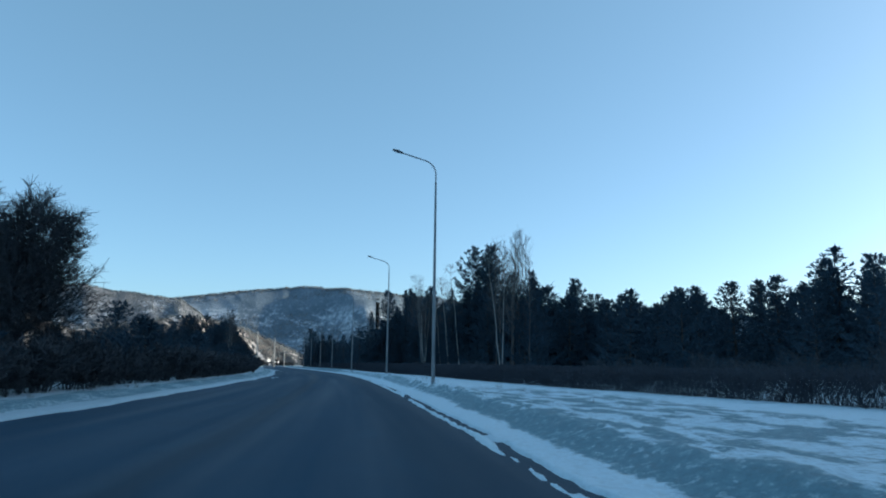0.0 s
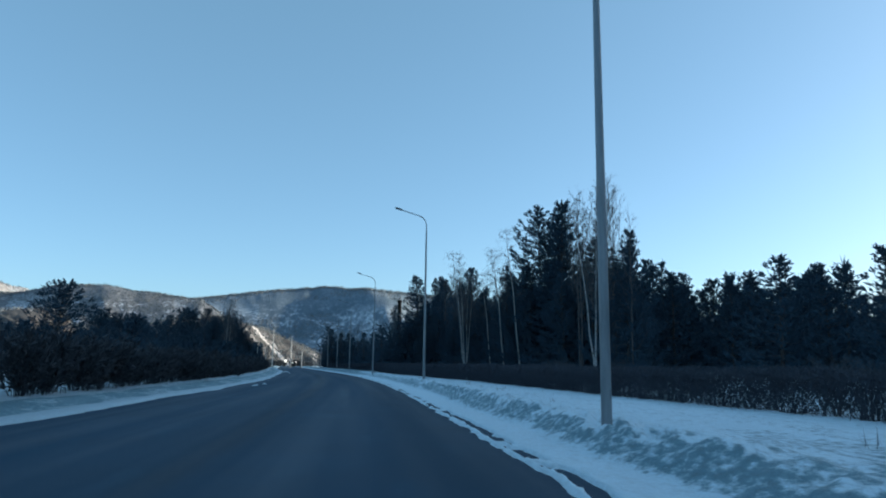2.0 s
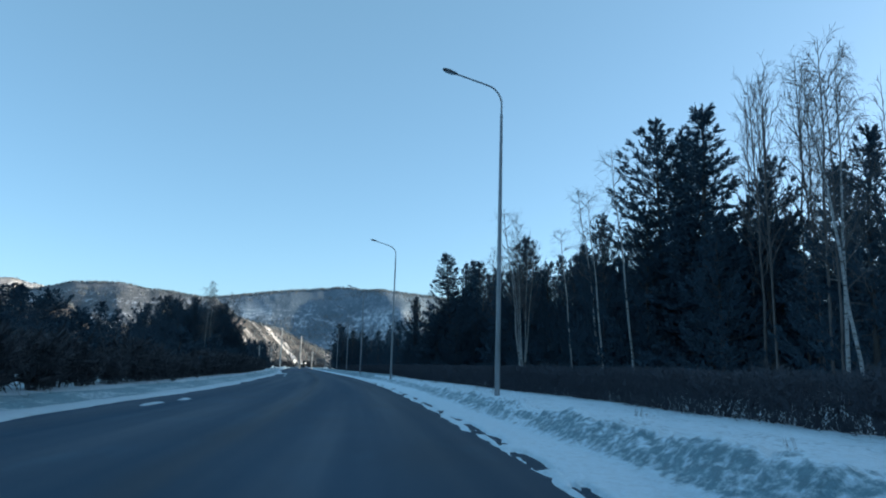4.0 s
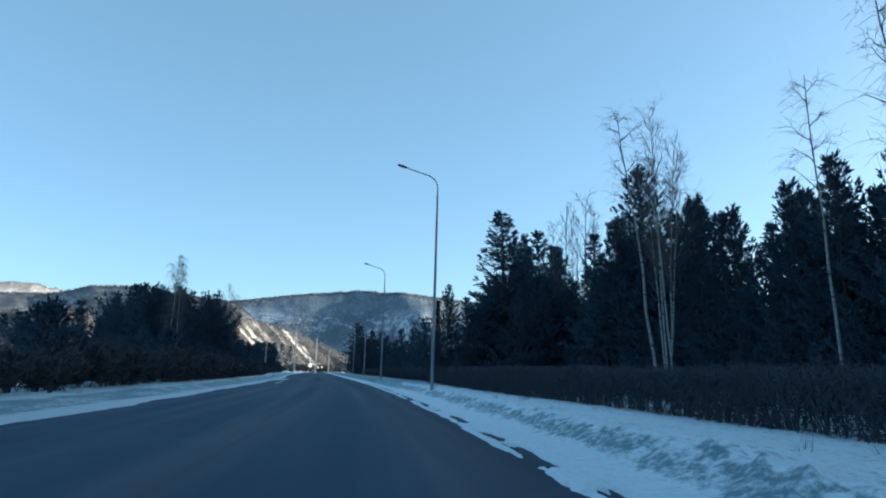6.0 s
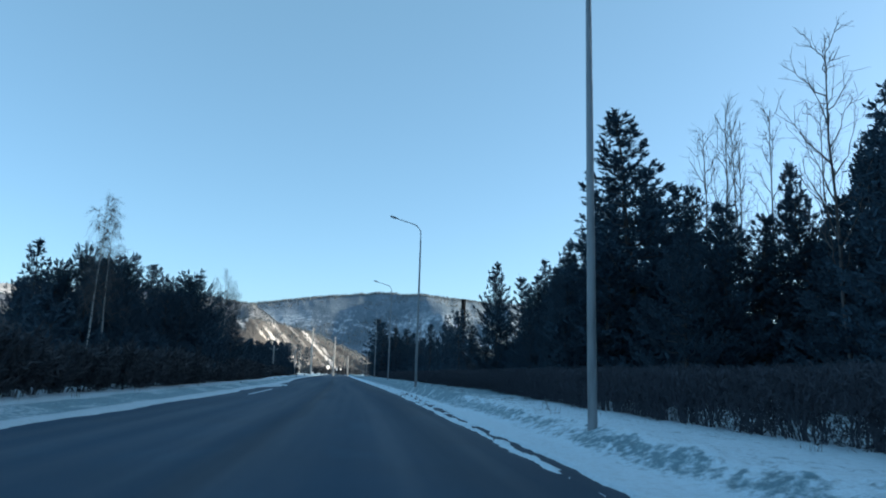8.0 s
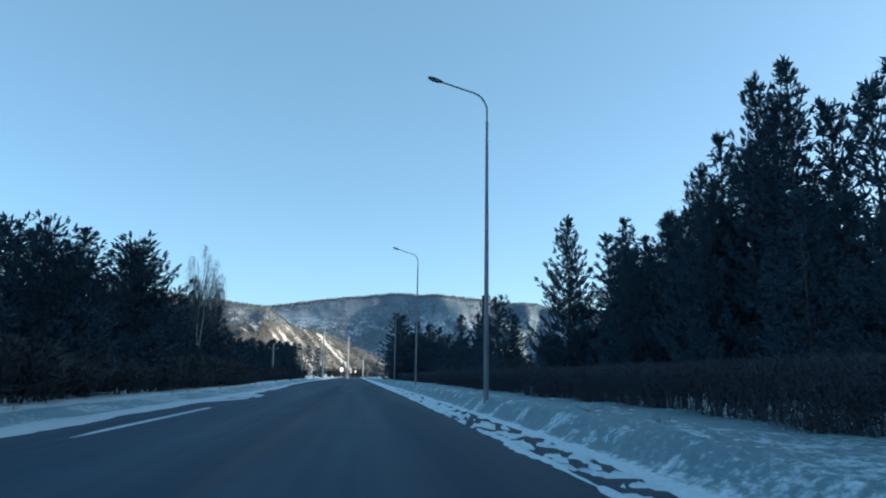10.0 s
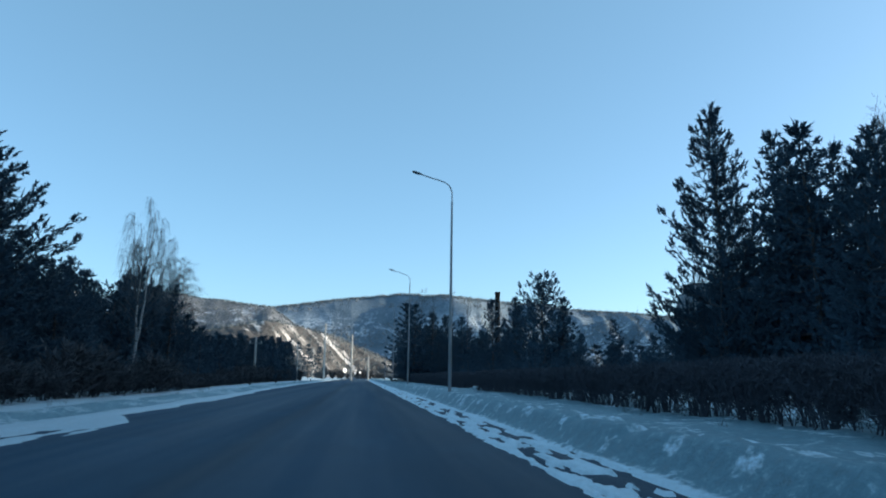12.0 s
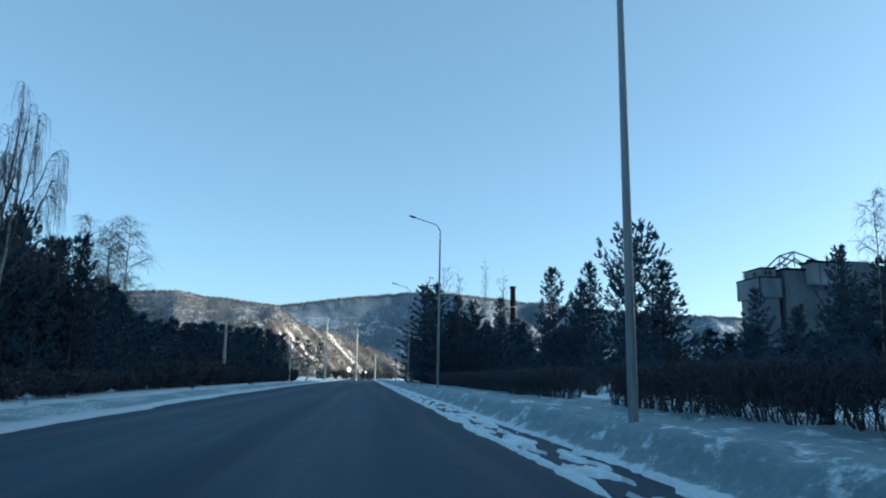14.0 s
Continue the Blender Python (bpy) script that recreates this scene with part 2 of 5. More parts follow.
# gully snow, brightened and warmed in colour for sunlight on the ribs
HILL_ROCK = m_hill("rocky_spur", (0.058, 0.055, 0.055), (0.112, 0.103, 0.097), (0.90, 0.83, 0.78), 0.57, 0.085, -46, gullies=((-34, 1.6, 0.5), (-28, 2.2, 0.8), (-20.5, 4.0, 1.0), (-8, 1.5, 0.4), (0.5, 3.2, 0.9)))
# far trees paled the same way, haze put into their colour
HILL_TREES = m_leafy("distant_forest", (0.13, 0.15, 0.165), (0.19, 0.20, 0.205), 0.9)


# ---- helpers ----
def smooth(a, b, x):
    t = np.clip((np.asarray(x, float) - a) / (b - a), 0, 1)
    return t * t * (3 - 2 * t)


def hash2(ix, iy, seed):
    h = (ix.astype(np.int64) * 374761393 + iy.astype(np.int64) * 668265263 + seed * 982451653) & 0x7FFFFFFF
    h = ((h ^ (h >> 13)) * 1274126177) & 0x7FFFFFFF
    return ((h ^ (h >> 16)) & 0xFFFFFF) / float(0xFFFFFF)


def vnoise(x, y, seed=0):
    x, y = np.broadcast_arrays(np.asarray(x, float), np.asarray(y, float))
    ix, iy = np.floor(x), np.floor(y)
    fx, fy = x - ix, y - iy
    fx, fy = fx * fx * (3 - 2 * fx), fy * fy * (3 - 2 * fy)
    a, b = hash2(ix, iy, seed), hash2(ix + 1, iy, seed)
    c, d = hash2(ix, iy + 1, seed), hash2(ix + 1, iy + 1, seed)
    return (a + (b - a) * fx) * (1 - fy) + (c + (d - c) * fx) * fy


def fbm(x, y, seed=0, octaves=4):
    s, amp, tot = 0.0, 1.0, 0.0
    for o in range(octaves):
        s = s + amp * vnoise(np.asarray(x) * 2**o, np.asarray(y) * 2**o, seed + o)
        tot += amp
        amp *= 0.5
    return s / tot


def mesh_np(name, verts, faces, material, smooth_shade=False):
    me = bpy.data.meshes.new(name)
    verts = np.asarray(verts, np.float32).reshape(-1, 3)
    faces = np.asarray(faces, np.int32)
    k = faces.shape[1]
    me.vertices.add(len(verts))
    me.vertices.foreach_set("co", verts.ravel())
    me.loops.add(faces.size)
    me.loops.foreach_set("vertex_index", faces.ravel())
    me.polygons.add(len(faces))
    me.polygons.foreach_set("loop_start", np.arange(0, faces.size, k, dtype=np.int32))
    me.polygons.foreach_set("use_smooth", np.full(len(faces), smooth_shade))
    me.update(calc_edges=True)
    me.materials.append(material)
    return me


def grid_faces(nu, nv):
    i = np.arange((nu - 1) * (nv - 1))
    a = (i // (nv - 1)) * nv + i % (nv - 1)
    return np.stack([a, a + nv, a + nv + 1, a + 1], 1)


def part(name, data, parent, label=""):
    ob = new(name, data)
    ob.parent = parent
    return tagged(ob, label)


def bm_mesh(name, bm, material, smooth_shade=False):
    me = bpy.data.meshes.new(name)
    bm.normal_update()
    bm.to_mesh(me)
    bm.free()
    me.materials.append(material)
    if smooth_shade:
        me.polygons.foreach_set("use_smooth", np.full(len(me.polygons), True))
    return me


def tubes(paths, sides=5):
    """Tapered tubes: paths is a list of (points n x 3, radii n)."""
    V, F, base = [], [], 0
    ang = np.arange(sides) * 2 * math.pi / sides
    for pts, rad in paths:
        pts, rad = np.asarray(pts, float), np.asarray(rad, float)
        n = len(pts)
        d = np.gradient(pts, axis=0)
        d /= np.linalg.norm(d, axis=1)[:, None] + 1e-9
        ref = np.where(np.abs(d[:, 2:3]) > 0.9, [[1.0, 0, 0]], [[0, 0, 1.0]])
        s = np.cross(d, ref)
        s /= np.linalg.norm(s, axis=1)[:, None] + 1e-9
        t = np.cross(d, s)
        ring = pts[:, None] + rad[:, None, None] * (np.cos(ang)[None, :, None] * s[:, None] + np.sin(ang)[None, :, None] * t[:, None])
        V.append(ring.reshape(-1, 3))
        i = np.arange((n - 1) * sides)
        r, k = i // sides, i % sides
        k2 = (k + 1) % sides
        F.append(np.stack([r * sides + k, r * sides + k2, (r + 1) * sides + k2, (r + 1) * sides + k], 1) + base)
        base += n * sides
    return np.concatenate(V), np.concatenate(F)


def unit(v):
    return v / (np.linalg.norm(v, axis=-1, keepdims=True) + 1e-9)


def blades(rng, pos, dirs, length, width, n, spread):
    """n thin pointed blades at each place, fanning round its direction: sprays of needles."""
    K = len(pos)
    d = unit(np.repeat(dirs, n, 0) + rng.normal(0, spread, (K * n, 3)))
    p = np.repeat(pos, n, 0) + rng.normal(0, 0.04, (K * n, 3))
    side = unit(np.cross(d, rng.normal(0, 1, (K * n, 3))))
    ln_ = np.repeat(np.broadcast_to(length, K), n)[:, None] * rng.uniform(0.6, 1.15, (K * n, 1))
    V = np.stack([p - side * width * 0.5, p + side * width * 0.5, p + d * ln_], 1).reshape(-1, 3)
    return V, np.arange(K * n * 3).reshape(-1, 3)


# ---- the line of the road: the x of its two edges at each y ----
_s = np.arange(-120.0, 1600.0, 1.0)
_k = np.exp(-0.5 * (np.arange(-24, 25) / 8.0) ** 2)
_k /= _k.sum()


def _line(ys, xs):
    v = np.interp(_s, ys, xs)
    lo, hi = v[1] - v[0], v[-1] - v[-2]
    pad = np.concatenate([v[0] - lo * np.arange(24, 0, -1), v, v[-1] + hi * np.arange(1, 25)])
    return np.convolve(pad, _k, "valid")


_right = _line([-120, -60, -20, 6.5, 16.8, 28.8, 46, 63.4, 81, 99, 115, 136, 158, 182, 1600],
               [-24.5, -15.4, -10.2, -6.6, -5.25, -3.85, -2.05, -0.4, 0.8, 1.65, 2.05, 2.35, 2.45, 2.4, 2.4])
_left = _line([-120, -60, -20, 6.5, 16.8, 28.8, 46, 71, 81, 99, 115, 136, 165, 182, 200, 240, 1600],
              [-33.7, -24.6, -19.4, -15.8, -14.5, -13.05, -11.2, -8.75, -8.2, -7.4, -7.1, -6.8, -6.75, -6.9, -7.7, -8.4, -8.4])


def right_edge(y):
    return np.interp(y, _s, _right)


def left_edge(y):
    return np.interp(y, _s, _left)


def hedge_x(y):
    return np.interp(y, [-30, 15, 30, 45, 60, 75, 105, 136, 175, 400], [6.8, 5.8, 4.9, 5.0, 5.9, 6.6, 6.9, 7.6, 7.8, 8.0])


def bank_right(y, v):
    """Height of the snow v metres to the right of the asphalt's edge."""
    edge = v + 0.24 * (fbm(y * 0.55, v * 0.2, 3) - 0.5) + 0.16 * (fbm(y * 3.1, v * 2.0, 9) - 0.5)
    late = smooth(112, 132, y)
    h = -0.05 + 0.085 * smooth(0.0, 0.16, edge)
    gap = fbm(y * (1.0 + 0.15 * late), v * (2.2 + 3.6 * late), 17, 5) + 0.05 * late + 0.05 * smooth(72, 82, y) * (1 - late)
    wob = v + 0.22 * (fbm(y * 0.4, 5.0, 19) - 0.5) + 0.16 * (fbm(y * 2.2, v * 3.0, 23) - 0.5)
    mid = smooth(72, 82, y) * (1 - late)
    band = smooth(0.17, 0.22, wob) * (1 - smooth(0.38 + 0.72 * late + 0.06 * mid, 0.45 + 0.72 * late + 0.06 * mid, wob))
    h = h - 0.11 * band * smooth(0.40 + 0.10 * late - 0.12 * (1 - smooth(24, 42, y)), 0.44 + 0.10 * late - 0.12 * (1 - smooth(24, 42, y)), gap)
    foot = 1.15 + 0.12 * late + (0.5 - 0.3 * late) * (fbm(y * 0.3, 7.0, 31) - 0.5)
    up = smooth(0, 1, (v - foot) / (0.85 - 0.3 * late))
    lumps = fbm(y * 1.3 + v * 0.6, v * 1.9, 41, 5) - 0.5
    crust = (1 - 3.2 * np.abs(fbm(y * 1.7 + v * 0.8, v * 2.6, 55, 4) - 0.5)).clip(0, 1) ** 2
    rough = (1 - 0.50 * late) * (1 - 0.45 * mid) * (0.35 + 0.65 * smooth(20, 36, y))
    chunk = smooth(0.42, 0.57, fbm(y * 1.05 + v * 0.3, v * 1.6, 47, 4)) + 0.4 * smooth(0.44, 0.60, fbm(y * 2.1, v * 2.6, 49, 3))
    h = h + up * (0.26 + 0.12 * late + 0.13 * chunk * rough * (1 - smooth(1.9, 3.2, v)) + 0.15 * lumps * rough * (1 - 0.6 * smooth(2.6, 4.5, v)) + 0.085 * crust * rough * (1 - 0.75 * smooth(2.2, 4.0, v)))
    h = h + 0.10 * smooth(2.0, 5.5, v) * (fbm(y * 0.35, v * 0.35, 61) - 0.4)
    h = h + 0.22 * late * smooth(2.3, 3.6, v) * (fbm(y * 0.8, v * 0.9, 231, 4) - 0.45)
    calm = smooth(7.5, 12.0, v)
    return h * (1 - calm) + 0.32 * calm - 0.6 * smooth(40.0, 80.0, v)


def bank_left(y, v):
    """Height of the snow v metres to the left of the asphalt's edge."""
    edge = v + 0.7 * (fbm(y * 0.22, v * 0.25, 73) - 0.5) + 0.22 * (fbm(y * 1.7, v * 1.5, 79) - 0.5)
    h = -0.05 + 0.12 * smooth(0.0, 0.3, edge)
    run = smooth(127, 131, y) * (1 - smooth(140.5, 143, y))
    strip = smooth(-1.30, -1.22, v) * (1 - smooth(-1.08, -1.0, v))
    brink = np.interp(y, [146.3, 152, 157, 160.5], [0.1, -1.35, -1.1, 0.1]) + 0.25 * (fbm(y * 0.9, 5.0, 83) - 0.5)
    apron = smooth(0.0, 0.1, v - brink) * (1 - smooth(0.25, 0.45, v)) * smooth(146, 147, y) * (1 - smooth(159.5, 160.5, y))
    apron = apron * smooth(0.30, 0.42, fbm(y * 0.5, v * 3.0, 85))
    h = np.maximum(h, -0.05 + 0.075 * np.maximum(strip * run, apron))
    for y0, v0, w in ((70.2, -1.05, 0.7), (67.2, -0.84, 1.1)):
        h = np.maximum(h, -0.05 + 0.09 * np.exp(-(((y - y0) / w) ** 4) - ((v - v0) / 0.13) ** 4))
    h = h + 0.14 * smooth(0.9, 1.8, v + 0.8 * (fbm(y * 0.25, 3.0, 87) - 0.5)) + 0.12 * smooth(0.6, 1.5, v) * (fbm(y * 1.1, v * 1.2, 91, 5) - 0.45)
    calm = smooth(5.0, 9.0, v)
    return h * (1 - calm) + 0.22 * calm - 0.5 * smooth(40.0, 80.0, v)


def crust_shade_right(y, v):
    """How grey the bank's snow is, 1, or smooth and white, 0: icy trodden old crust, most on the far stretch, and shade
    painted on its steep faces.
    """
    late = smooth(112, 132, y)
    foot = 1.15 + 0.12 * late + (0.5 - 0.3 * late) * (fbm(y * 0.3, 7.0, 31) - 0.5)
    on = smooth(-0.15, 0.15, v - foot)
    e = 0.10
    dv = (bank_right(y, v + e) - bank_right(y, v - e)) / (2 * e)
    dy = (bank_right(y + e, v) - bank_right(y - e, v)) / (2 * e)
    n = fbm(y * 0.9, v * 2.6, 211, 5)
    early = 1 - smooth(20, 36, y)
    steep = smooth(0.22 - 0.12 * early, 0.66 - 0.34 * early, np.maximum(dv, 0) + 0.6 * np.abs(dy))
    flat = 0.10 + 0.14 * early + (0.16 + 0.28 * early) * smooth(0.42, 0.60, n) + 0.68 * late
    # shade of the steep faces towards the road, put in as grey
    face_shade = (0.54 + 0.14 * early) * (1 - smooth(2.6, 4.0, v))
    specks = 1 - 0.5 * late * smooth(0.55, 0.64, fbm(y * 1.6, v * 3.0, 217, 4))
    return on * np.maximum(flat, face_shade * steep) * specks * (1 - smooth(6.0, 9.0, v))


def crust_left(y, v):
    """A grey crusted strip between the white ploughed edge and the white ridge at the thicket's foot."""
    n = fbm(y * 0.6, v * 1.8, 223, 5)
    inner = smooth(0.55, 0.85, v + 0.5 * (fbm(y * 0.2, 2.0, 227) - 0.5))
    outer = 1 - smooth(1.9, 2.4, v + 0.9 * (fbm(y * 0.3, 4.0, 229) - 0.5))
    return inner * np.maximum(outer * (0.42 + 0.3 * smooth(0.35, 0.6, n)), 0.22 * smooth(0.5, 0.66, n)) * (1 - smooth(5.0, 9.0, v))


def add_crust(me, values):
    at = me.attributes.new("crust", "FLOAT", "POINT")
    at.data.foreach_set("value", np.asarray(values, np.float32).ravel())
    return me


# ---- ground, road, verges, hills ----
def ground_sheet():
    r = np.array([0, 60, 150, 300, 600, 1100, 2000, 3200, 4700.0])
    a = np.arange(0, 96) * 2 * math.pi / 96
    V = np.stack([np.outer(r, np.cos(a)), 100 + np.outer(r, np.sin(a)), np.full((len(r), 96), -0.12)], 2).reshape(-1, 3)
    F = grid_faces(len(r), 96)
    i = np.arange(len(r) - 1) * 96
    F = np.concatenate([F, np.stack([i + 95, i + 96 + 95, i + 96, i], 1)])
    tagged(new("ground", mesh_np("ground", V, F, SNOW_FIELD)), "flat snow-covered valley floor", "ground", kind="structure")


def road():
    ys = np.concatenate([np.arange(-60, 260, 2.0), np.arange(260, 900, 10.0)])
    w = np.linspace(0, 1, 15)
    lx, rx = left_edge(ys) - 2.0, right_edge(ys) + 2.2
    X = lx[:, None] + (rx - lx)[:, None] * w
    Z = 0.0 - 0.02 * np.abs(w - 0.5)[None] * 2 + 0 * X
    Y = np.broadcast_to(ys[:, None], X.shape)
    me = mesh_np("road", np.stack([X, Y, Z], 2).reshape(-1, 3), grid_faces(len(ys), 15), ASPHALT, True)
    uv = me.uv_layers.new(name="along")
    idx = np.empty(len(me.loops), np.int32)
    me.loops.foreach_get("vertex_index", idx)
    flat = np.stack([(X - right_edge(ys)[:, None]).ravel(), Y.ravel()], 1)
    uv.data.foreach_set("uv", flat[idx].astype(np.float32).ravel())
    tagged(new("road", me), "dark worn asphalt road with paler wheel tracks", "road", kind="structure")


def verges():
    ys = np.concatenate([np.arange(-14, 184, 0.19), np.arange(184, 300, 0.6), np.arange(300, 620, 2.5)])
    v = np.concatenate([np.arange(-0.45, 0.1, 0.09), np.arange(0.1, 0.8, 0.05), np.arange(0.8, 3.0, 0.09), np.arange(3.0, 8.0, 0.28), np.array([8.5, 10, 14, 22, 40, 80])])
    Y, Vv = np.meshgrid(ys, v, indexing="ij")
    X = right_edge(Y) + Vv
    V = np.stack([X, Y, bank_right(Y, Vv)], 2).reshape(-1, 3)
    tagged(new("verge_right", add_crust(mesh_np("verge_right", V, grid_faces(len(ys), len(v)), SNOW, True), crust_shade_right(Y, Vv))),
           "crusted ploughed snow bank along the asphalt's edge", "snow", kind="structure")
    ys = np.concatenate([np.arange(0, 200, 0.36), np.arange(200, 300, 0.8), np.arange(300, 620, 2.5)])
    v = np.concatenate([np.arange(-1.8, 4.0, 0.13), np.array([4.5, 6, 9, 14, 22, 40, 80])])
    Y, Vv = np.meshgrid(ys, v, indexing="ij")
    X = left_edge(Y) - Vv
    V = np.stack([X, Y, bank_left(Y, Vv)], 2).reshape(-1, 3)
    F = grid_faces(len(ys), len(v))[:, ::-1]
    tagged(new("verge_left", add_crust(mesh_np("verge_left", V, F, SNOW_LEFT, True), crust_left(Y, Vv))),
           "grey dirty snow verge with a white ploughed edge", "snow", kind="structure")


def hill(name, az, el, dist, foot, material, seed, label, trees, gully, relief=1.0, shear=0.0, tall=1.0):
    """A ridge seen from the road: its skyline rises by el degrees at the bearings az, dist metres away."""
    A = np.radians(np.arange(az[0], az[-1] + 1e-6, 0.22))
    s = np.concatenate([np.linspace(0, 1, 34), np.array([1.1, 1.25, 1.6])])
    d = np.interp(np.degrees(A), az, dist)
    pad = np.concatenate([np.full(9, d[0]), d, np.full(9, d[-1])])
    d = np.convolve(pad, np.hanning(21)[1:-1] / np.hanning(21).sum(), "valid")
    crest = np.tan(np.radians(np.interp(np.degrees(A), az, el))) * d
    crest = crest * (1 + 0.05 * (fbm(A * 60, 0.5, seed) - 0.5))
    slope = np.interp(np.degrees(A)[:, None] - (4.5 * np.clip(1 - s, 0, 1) if isinstance(relief, tuple) else 0 * s), np.degrees(A), d)
    R = slope * (foot + (1 - foot) * s)
    prof = np.where(s <= 1, smooth(-0.08, 1.12, s) ** 1.15, np.clip(1 - (s - 1) * 0.8, 0, 1))
    prof = prof / prof[33]
    a2 = A[:, None] * 180 / math.pi
    rib = np.abs(fbm(a2 * gully + s[None] * shear, s[None] * 2.8 + a2 * gully * 0.35, seed + 5, 5) - 0.5) * 2
    big = fbm(a2 * gully * 0.45 + s[None] * 1.6, s[None] * 1.9 - a2 * gully * 0.2 + 3, seed + 9, 4) - 0.5
    env = np.sin(np.clip(s, 0, 1) * math.pi)[None] ** 0.8
    if isinstance(relief, tuple):  # calm below the first bearing, broken past the second
        relief = (relief[2] + (relief[3] - relief[2]) * smooth(relief[0], relief[1], a2))
    Z = crest[:, None] * (prof[None] + env * relief * (0.55 * big - 0.34 * (rib - 0.25)))
    Z = np.maximum(Z, -2.0)
    X, Y = np.sin(A)[:, None] * R, 90 + np.cos(A)[:, None] * R
    V = np.stack([X, Y, Z], 2)
    hill_ob = new(name, mesh_np(name, V.reshape(-1, 3), grid_faces(len(A), len(s))[:, ::-1], material, True))
    tagged(hill_ob, label, "hill", kind="structure")
    if not trees:
        return
    rng = np.random.default_rng(seed)
    n = trees
    ia, js = rng.uniform(0, len(A) - 1.01, n), rng.uniform(3, 35, n)
    crestline = rng.random(n) < 0.22
    js[crestline] = rng.uniform(31, 33.6, crestline.sum())
    i0, j0 = ia.astype(int), js.astype(int)
    fi, fj = (ia - i0)[:, None], (js - j0)[:, None]
    P = (V[i0, j0] * (1 - fi) + V[i0 + 1, j0] * fi) * (1 - fj) + (V[i0, j0 + 1] * (1 - fi) + V[i0 + 1, j0 + 1] * fi) * fj
    dens = fbm(P[:, 0] * 0.006, P[:, 1] * 0.006 + P[:, 2] * 0.02, seed + 21)
    P = P[crestline | (dens > 0.50)]
    n = len(P)
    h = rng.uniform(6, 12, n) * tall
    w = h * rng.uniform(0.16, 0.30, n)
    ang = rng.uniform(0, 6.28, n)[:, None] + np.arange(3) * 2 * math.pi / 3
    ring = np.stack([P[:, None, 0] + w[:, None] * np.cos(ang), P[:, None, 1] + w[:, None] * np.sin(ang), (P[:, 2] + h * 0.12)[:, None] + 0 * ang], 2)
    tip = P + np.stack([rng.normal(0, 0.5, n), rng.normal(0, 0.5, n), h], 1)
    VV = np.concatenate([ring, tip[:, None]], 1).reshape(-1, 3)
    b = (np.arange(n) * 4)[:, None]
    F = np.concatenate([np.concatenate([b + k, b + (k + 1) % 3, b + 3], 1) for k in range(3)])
    tagged(new("distant_forest", mesh_np("distant_forest", VV, F, HILL_TREES)), "sparse winter forest on a distant slope, paled for haze", "forest", kind="stuff")


ground_sheet()
road()
verges()
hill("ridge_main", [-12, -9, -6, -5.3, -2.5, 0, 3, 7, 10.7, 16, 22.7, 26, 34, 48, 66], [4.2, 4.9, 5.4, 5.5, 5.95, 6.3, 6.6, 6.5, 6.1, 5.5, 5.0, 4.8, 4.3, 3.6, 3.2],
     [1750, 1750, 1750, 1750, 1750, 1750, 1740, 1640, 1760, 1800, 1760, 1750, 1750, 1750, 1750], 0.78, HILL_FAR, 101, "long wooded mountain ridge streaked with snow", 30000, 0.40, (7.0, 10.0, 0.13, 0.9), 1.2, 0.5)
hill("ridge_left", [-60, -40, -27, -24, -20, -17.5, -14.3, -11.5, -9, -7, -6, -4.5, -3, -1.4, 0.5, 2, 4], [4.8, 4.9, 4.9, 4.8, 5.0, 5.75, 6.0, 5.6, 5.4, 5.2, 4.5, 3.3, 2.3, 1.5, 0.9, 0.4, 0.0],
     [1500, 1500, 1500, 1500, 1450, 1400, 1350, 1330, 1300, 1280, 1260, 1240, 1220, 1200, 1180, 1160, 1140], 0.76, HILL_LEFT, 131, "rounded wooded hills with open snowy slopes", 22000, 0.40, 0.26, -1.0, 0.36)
hill("bald_hill", [-60, -40, -27, -24, -21, -19.1, -17.5, -15], [5.3, 5.5, 5.5, 5.5, 5.65, 5.3, 4.6, 3.6],
     [2000] * 8, 0.78, HILL_BALD, 141, "distant bald hilltop covered in sunlit snow", 4000, 0.35, 0.35, 0.8, 0.5)
hill("rocky_spur", [-34, -28, -24, -21, -17.8, -16.9, -15.5, -13, -10, -7.6, -5.9, -4.0, -1.6, 0.0, 1.95, 3.5, 5.0], [3.2, 3.4, 3.7, 3.9, 4.3, 3.0, 2.6, 3.0, 3.6, 4.0, 3.95, 3.55, 2.85, 2.15, 1.35, 0.6, 0.0],
     [820, 820, 820, 820, 820, 820, 820, 820, 820, 830, 850, 880, 910, 940, 950, 950, 950], 0.86, HILL_ROCK, 151, "steep rocky spur, snow gullies with sunlight put in their colour", 4500, 0.9, 0.9, 4.5, 0.36)


def shading_ridge():
    """A mountain added beside the valley, outside the view, to block the low sun behind it."""
    ys = np.linspace(-1500, 620, 66)
    s = np.linspace(-1, 1, 21)
    Y, S = np.meshgrid(ys, s, indexing="ij")
    top = 330 * (0.85 + 0.3 * fbm(Y / 180, 0.3, 171)) * (1 - smooth(290, 355, Y))
    Z = top * (1 - np.abs(S) ** 1.3) * (0.9 + 0.2 * fbm(Y / 60, S * 3, 177)) - 1
    X = 720 + S * 200
    V = np.stack([X, Y, Z], 2).reshape(-1, 3)
    tagged(new("ridge_right", mesh_np("ridge_right", V, grid_faces(66, 21)[:, ::-1], HILL_FAR, True)), "unseen wooded mountainside added to shade the valley", "hill", kind="structure")


shading_ridge()


